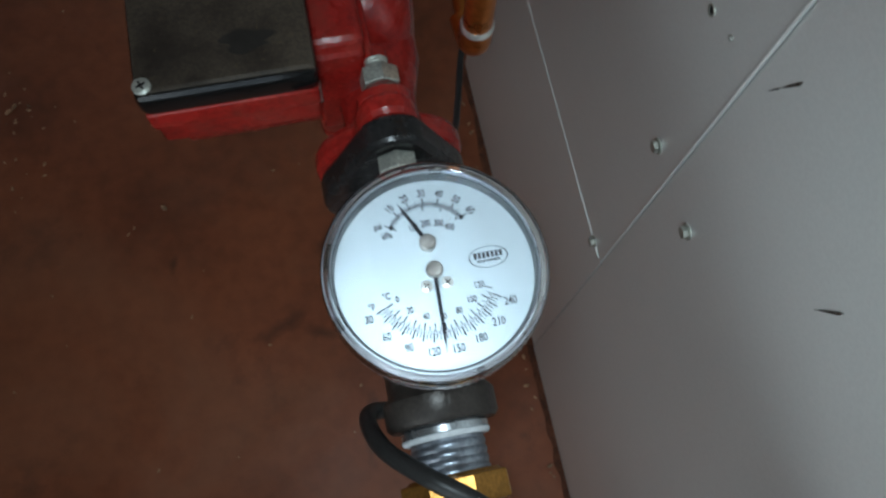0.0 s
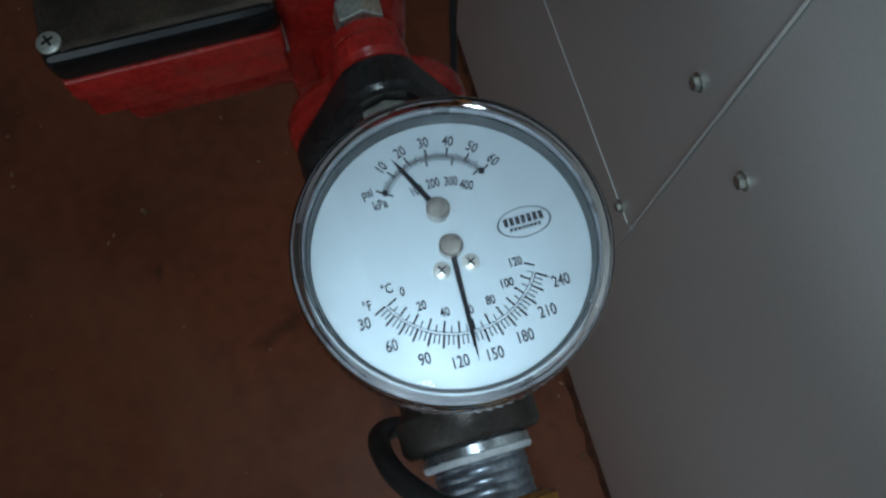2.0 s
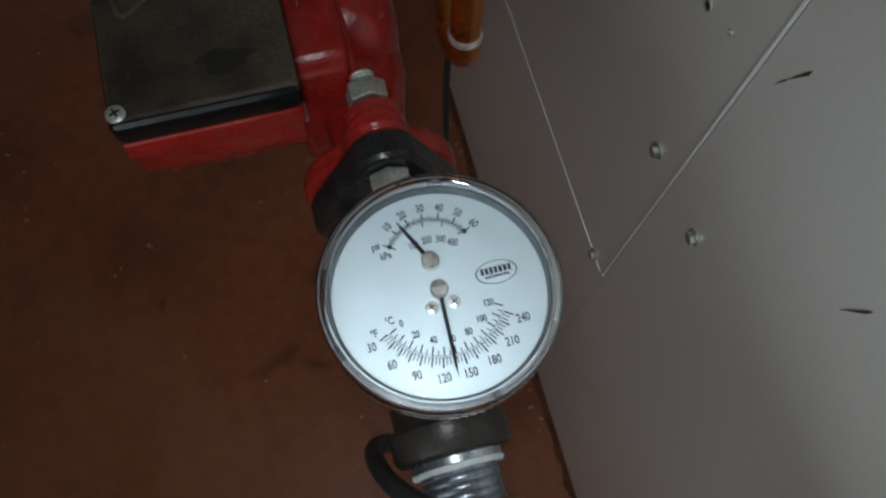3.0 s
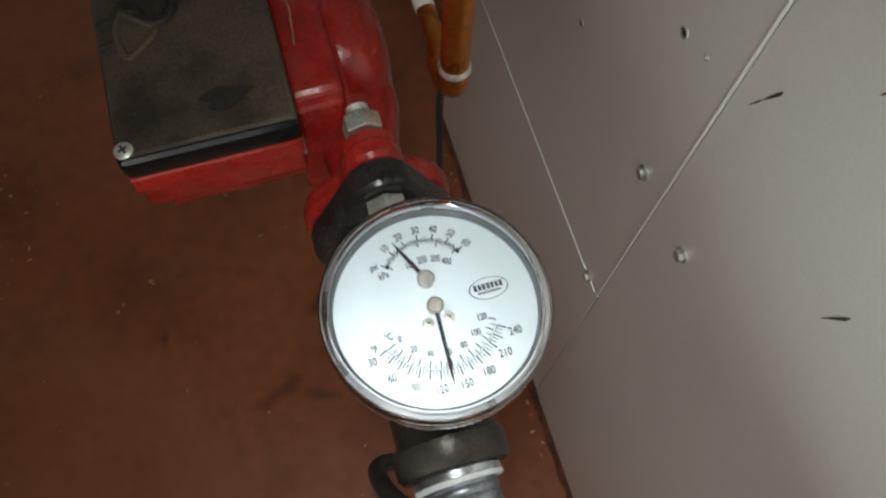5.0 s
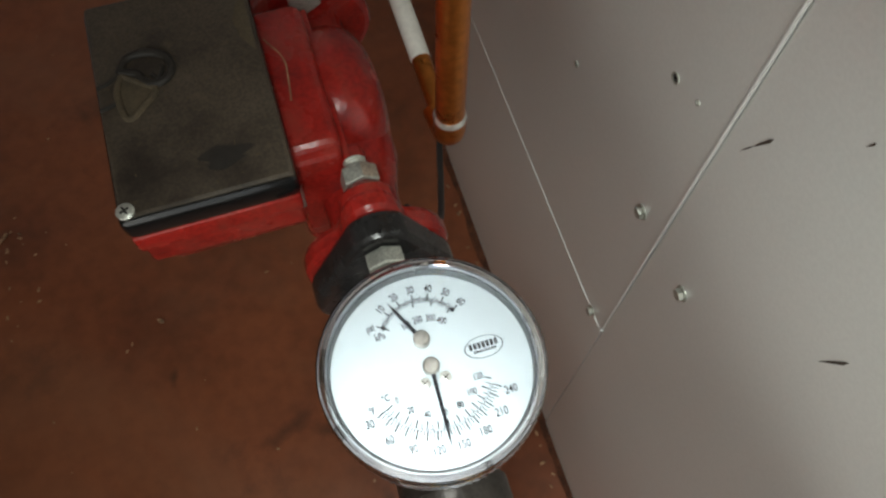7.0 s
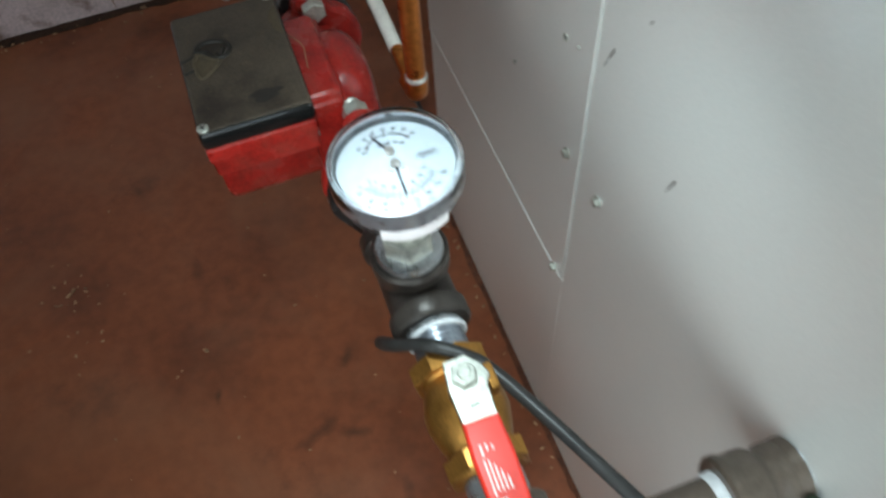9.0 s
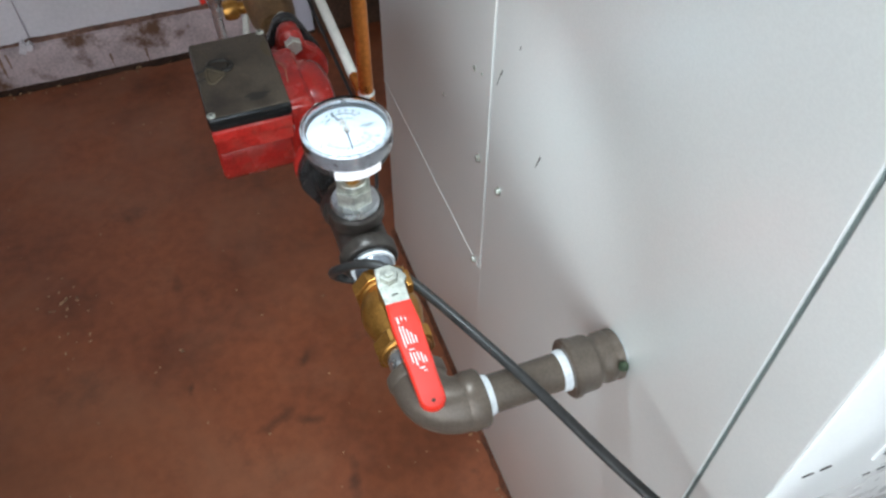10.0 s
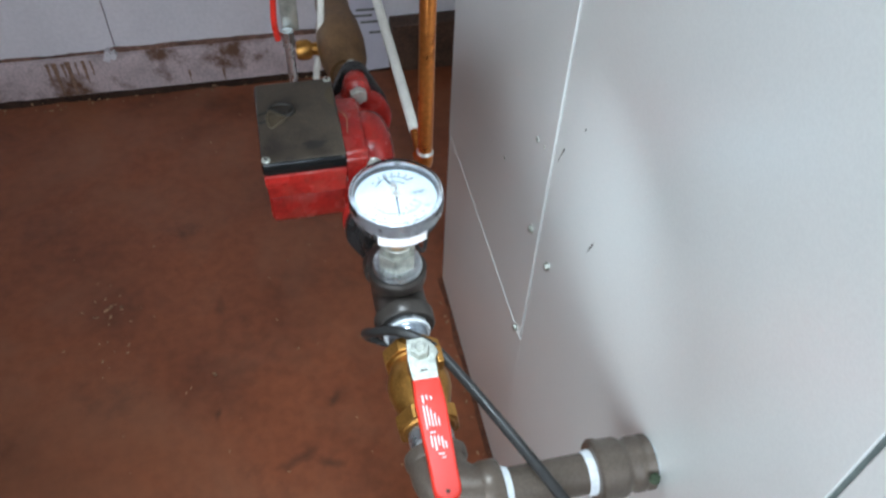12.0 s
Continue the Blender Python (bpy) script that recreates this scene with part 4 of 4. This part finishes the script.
# ---- copper and cables ----
cop = thing("copper_pipe", (0.057, 0.149, 0.64), "orange-brown copper riser with a soldered elbow", "pipe")
part("riser", rod(0.0080, 0.662, 2.35, (0.0572, 0.152, 0), "z", 32), COPPER, cop)
part("solder_ring", lathe([(0.007, 0.6605), (0.0091, 0.6605), (0.0093, 0.662), (0.0082, 0.6645), (0.007, 0.6645)], (0.0572, 0.152, 0), "z", 32), SOLDER, cop, "pale solder ring")
part("elbow", tube([(0.0572, 0.152, 0.661), (0.0572, 0.152, 0.652)] + [(0.0572, 0.152 + 0.011 - 0.011 * math.cos(a), 0.651 - 0.011 * math.sin(a)) for a in (math.pi / 2 * k / 8 for k in range(9))] + [(0.057, 0.166, 0.640), (0.0565, 0.172, 0.641)], 0.0090, 24), COPPER, cop)
part("branch", tube([(0.0568, 0.165, 0.640), (0.0562, 0.19, 0.645), (0.0552, 0.24, 0.652)], 0.0056, 20), COPPER, cop)
part("sleeve", tube(spline([(0.0559, 0.203, 0.6465), (0.0552, 0.24, 0.652), (0.054, 0.32, 0.660), (0.0535, 0.44, 0.664), (0.053, 0.62, 0.672), (0.053, 0.9, 0.68), (0.053, Y1 + 0.005, 0.69)], 6), 0.0060, 20), WHITEPIPE, cop, "white sleeve over the branch tube")

cable = [(0.014, -0.047, 0.588), (-0.010, -0.034, 0.585), (-0.029, -0.027, 0.590), (-0.0368, -0.032, 0.607), (-0.031, -0.050, 0.633), (-0.013, -0.068, 0.6545), (0.006, -0.083, 0.6565), (0.022, -0.101, 0.653), (0.050, -0.162, 0.653), (0.084, -0.238, 0.6475), (0.114, -0.310, 0.640), (0.138, -0.362, 0.636), (0.160, -0.398, 0.640), (0.180, -0.428, 0.680), (0.202, -0.436, 0.732), (0.225, -0.433, 0.759), (0.261, -0.43, 0.774), (0.34, -0.43, 0.775), (0.55, -0.43, 0.72), (0.78, -0.42, 0.4), (0.86, -0.41, 0.01)]
solid("black_cable", tube(spline(cable, 8), 0.0046, 14), CABLEM, "black rubber cable looped round the valve nipple", "cable")
thin = [(0.12, Y1 + 0.005, 0.36), (0.122, 0.8, 0.34), (0.12, 0.5, 0.35), (0.116, 0.38, 0.375), (0.106, 0.32, 0.405), (0.090, 0.272, 0.42), (0.078, 0.23, 0.43), (0.06, 0.18, 0.47), (0.03, 0.155, 0.56)]
solid("thin_cable", tube(spline(thin, 8), 0.0028, 10), CABLEM, "thin black cable running down behind the pump", "cable")

# ---- behind the pump ----
outv = thing("isolation_valve", (0, 0.42, PZ - 0.03), "dull bronze isolation valve with a drain cock", "valve")
part("neck", lathe([(0, 0.30), (0.019, 0.30), (0.0175, 0.32), (0.017, 0.352), (0.021, 0.360), (0, 0.360)], AXIS, "y"), BRONZE, outv)
part("body", lathe([(0, 0.355), (0.022, 0.355), (0.029, 0.385), (0.031, 0.42), (0.029, 0.455), (0.023, 0.49), (0.023, 0.52), (0.0175, 0.525), (0, 0.525)], AXIS, "y"), BRONZE, outv)
part("joint_ring", lathe([(0, 0.318), (0.0182, 0.318), (0.0205, 0.322), (0.0205, 0.334), (0.0182, 0.338), (0, 0.338)], AXIS, "y"), SOLDER, outv, "pale soldered joint ring")
part("pipe", rod(0.0145, 0.52, Y1 + 0.005, AXIS, "y"), COPPER, outv)
part("drain_stub", rod(0.0085, -0.045, 0.0, (0, 0.425, PZ - 0.006), "x", 20), BRASS, outv)
part("drain_knob", lathe([(0, -0.058), (0.011, -0.058), (0.0135, -0.052), (0.0135, -0.043), (0.011, -0.038), (0, -0.038)], (0, 0.425, PZ - 0.006), "x", 20), BRASS, outv, "round brass knob")
part("nozzle", lathe([(0, -0.068), (0.0052, -0.068), (0.0062, -0.062), (0.0062, -0.015), (0.008, -0.010), (0.008, 0.012), (0, 0.012)], (-0.066, 0.445, PZ), "z", 20), STEEL, outv, "silver hose nozzle")
part("handle", tube(spline([(-0.079, 0.45, 0.618), (-0.081, 0.452, 0.645), (-0.077, 0.455, 0.69), (-0.072, 0.458, 0.73)], 6), 0.0042, 12), REDGRIP, outv, "red lever grip")
part("lever", box(-0.072, -0.050, 0.4555, 0.4575, 0.625, 0.74, 0.001), ZINC, outv, "pale flat lever plate")
hose = [(-0.037, 0.432, 0.535), (-0.034, 0.436, 0.57), (-0.024, 0.44, 0.63), (-0.019, 0.444, 0.69), (-0.018, 0.45, 0.8), (-0.02, 0.47, 1.2), (-0.02, 0.5, 2.39)]
solid("grey_hose", tube(spline(hose, 6), 0.0048, 12), WHITEPIPE, "pale grey flexible hose beside the valve", "hose")
cardm = Matrix.Translation((0.140, Y1 - 0.035, 0.004)) @ Matrix.Rotation(radians(-7), 4, "X") @ Matrix.Rotation(radians(-3), 4, "Y")
card = thing("card", (0.14, Y1 - 0.035, 0.0), "pale lilac printed card leaning on the wall", "card")
part("sheet", box(-0.052, 0.05, -0.0008, 0.0008, 0.0, 0.21, 0.0004, 1, m=cardm), PAPERM, card)
for k, (a, b, z) in enumerate(((-0.03, 0.03, 0.16), (-0.04, 0.01, 0.145), (-0.02, 0.036, 0.128), (0.0, 0.03, 0.10))):
    part("print", box(a, b, -0.0013, -0.0008, z, z + 0.006, 0, m=cardm @ Matrix.Rotation(radians(4), 4, "Y")), GREYCABLE, card)

# ---- dirt and crumbs ----
rng = random.Random(5)
bm = bmesh.new()
rings = []
for i in range(161):
    x = X0 + (0.19 - X0) * i / 160
    w = 0.018 + 0.009 * noise.noise((x * 9, 2, 0)) + 0.005 * noise.noise((x * 37, 5, 0))
    rings.append([bm.verts.new(c) for c in ((x, Y1 - 0.016, 0.0005), (x, Y1 - 0.017, 0.008 + 0.003 * noise.noise((x * 30, 9, 0))), (x, Y1 - 0.019 - w * 0.6, 0.0045), (x, Y1 - 0.019 - w, 0.0012))])
for a, b in zip(rings, rings[1:]):
    for k in range(3):
        bm.faces.new((a[k], a[k + 1], b[k + 1], b[k]))
bmesh.ops.recalc_face_normals(bm, faces=bm.faces)
GRIME = mat("brown_dirt", (0.13, 0.046, 0.022), 0.85, vary=0.5, scale=60, fine=300, bump=0.6, dist=0.003)
DIRT = mat("dark_dirt", (0.055, 0.026, 0.015), 0.9, vary=0.5, scale=60, fine=300, bump=0.6, dist=0.003)
solid("dirt", bm, DIRT, "dark dirt gathered along the foot of the baseboard", "dirt", kind="stuff")


def crumb(bm, x, y, r):
    bmesh.ops.create_icosphere(bm, subdivisions=1, radius=r, matrix=Matrix.Translation((x, y, 0.0015 + r * 0.4)) @ Matrix.Rotation(rng.random() * 6, 4, "Z") @ Matrix.Diagonal((1.6, 0.8, 0.6, 1)))


bm = bmesh.new()
for k in range(70):
    crumb(bm, rng.uniform(-0.9, 0.15), Y1 - 0.03 - abs(rng.gauss(0, 0.02)), rng.uniform(0.0012, 0.004))
for k in range(60):
    crumb(bm, rng.uniform(-0.6, 0.14), rng.uniform(-0.15, 1.1), rng.uniform(0.0008, 0.0022))
for k in range(26):
    crumb(bm, -0.46 + rng.gauss(0, 0.03), 0.50 + rng.gauss(0, 0.07), rng.uniform(0.001, 0.0028))
for k in range(24):
    crumb(bm, PX - 0.012 - abs(rng.gauss(0, 0.006)), rng.uniform(-0.1, 0.45), rng.uniform(0.0012, 0.003))
for x, y in ((-0.273, 0.361), (-0.468, 0.543), (-0.46, 0.55)):
    crumb(bm, x, y, 0.004)
solid("crumbs", bm, CRUMB, "pale crumbs and grit scattered on the floor", "debris", kind="stuff")
bm = bmesh.new()
rings = []
for i in range(121):
    y = -0.39 + 0.89 * i / 120
    w = 0.004 + 0.005 * noise.noise((y * 13, 7, 0)) + 0.004 * noise.noise((y * 51, 3, 0))
    rings.append([bm.verts.new(c) for c in ((PX + 0.001, y, 0.0075 + 0.0025 * noise.noise((y * 40, 1, 4))), (PX - 0.002 - w * 0.4, y, 0.0042), (PX - 0.003 - w, y, 0.0012))])
for a, b in zip(rings, rings[1:]):
    for k in range(2):
        bm.faces.new((a[k], a[k + 1], b[k + 1], b[k]))
bmesh.ops.recalc_face_normals(bm, faces=bm.faces)
solid("dirt", bm, GRIME, "brown dirt gathered along the foot of the cabinet", "dirt", kind="stuff")
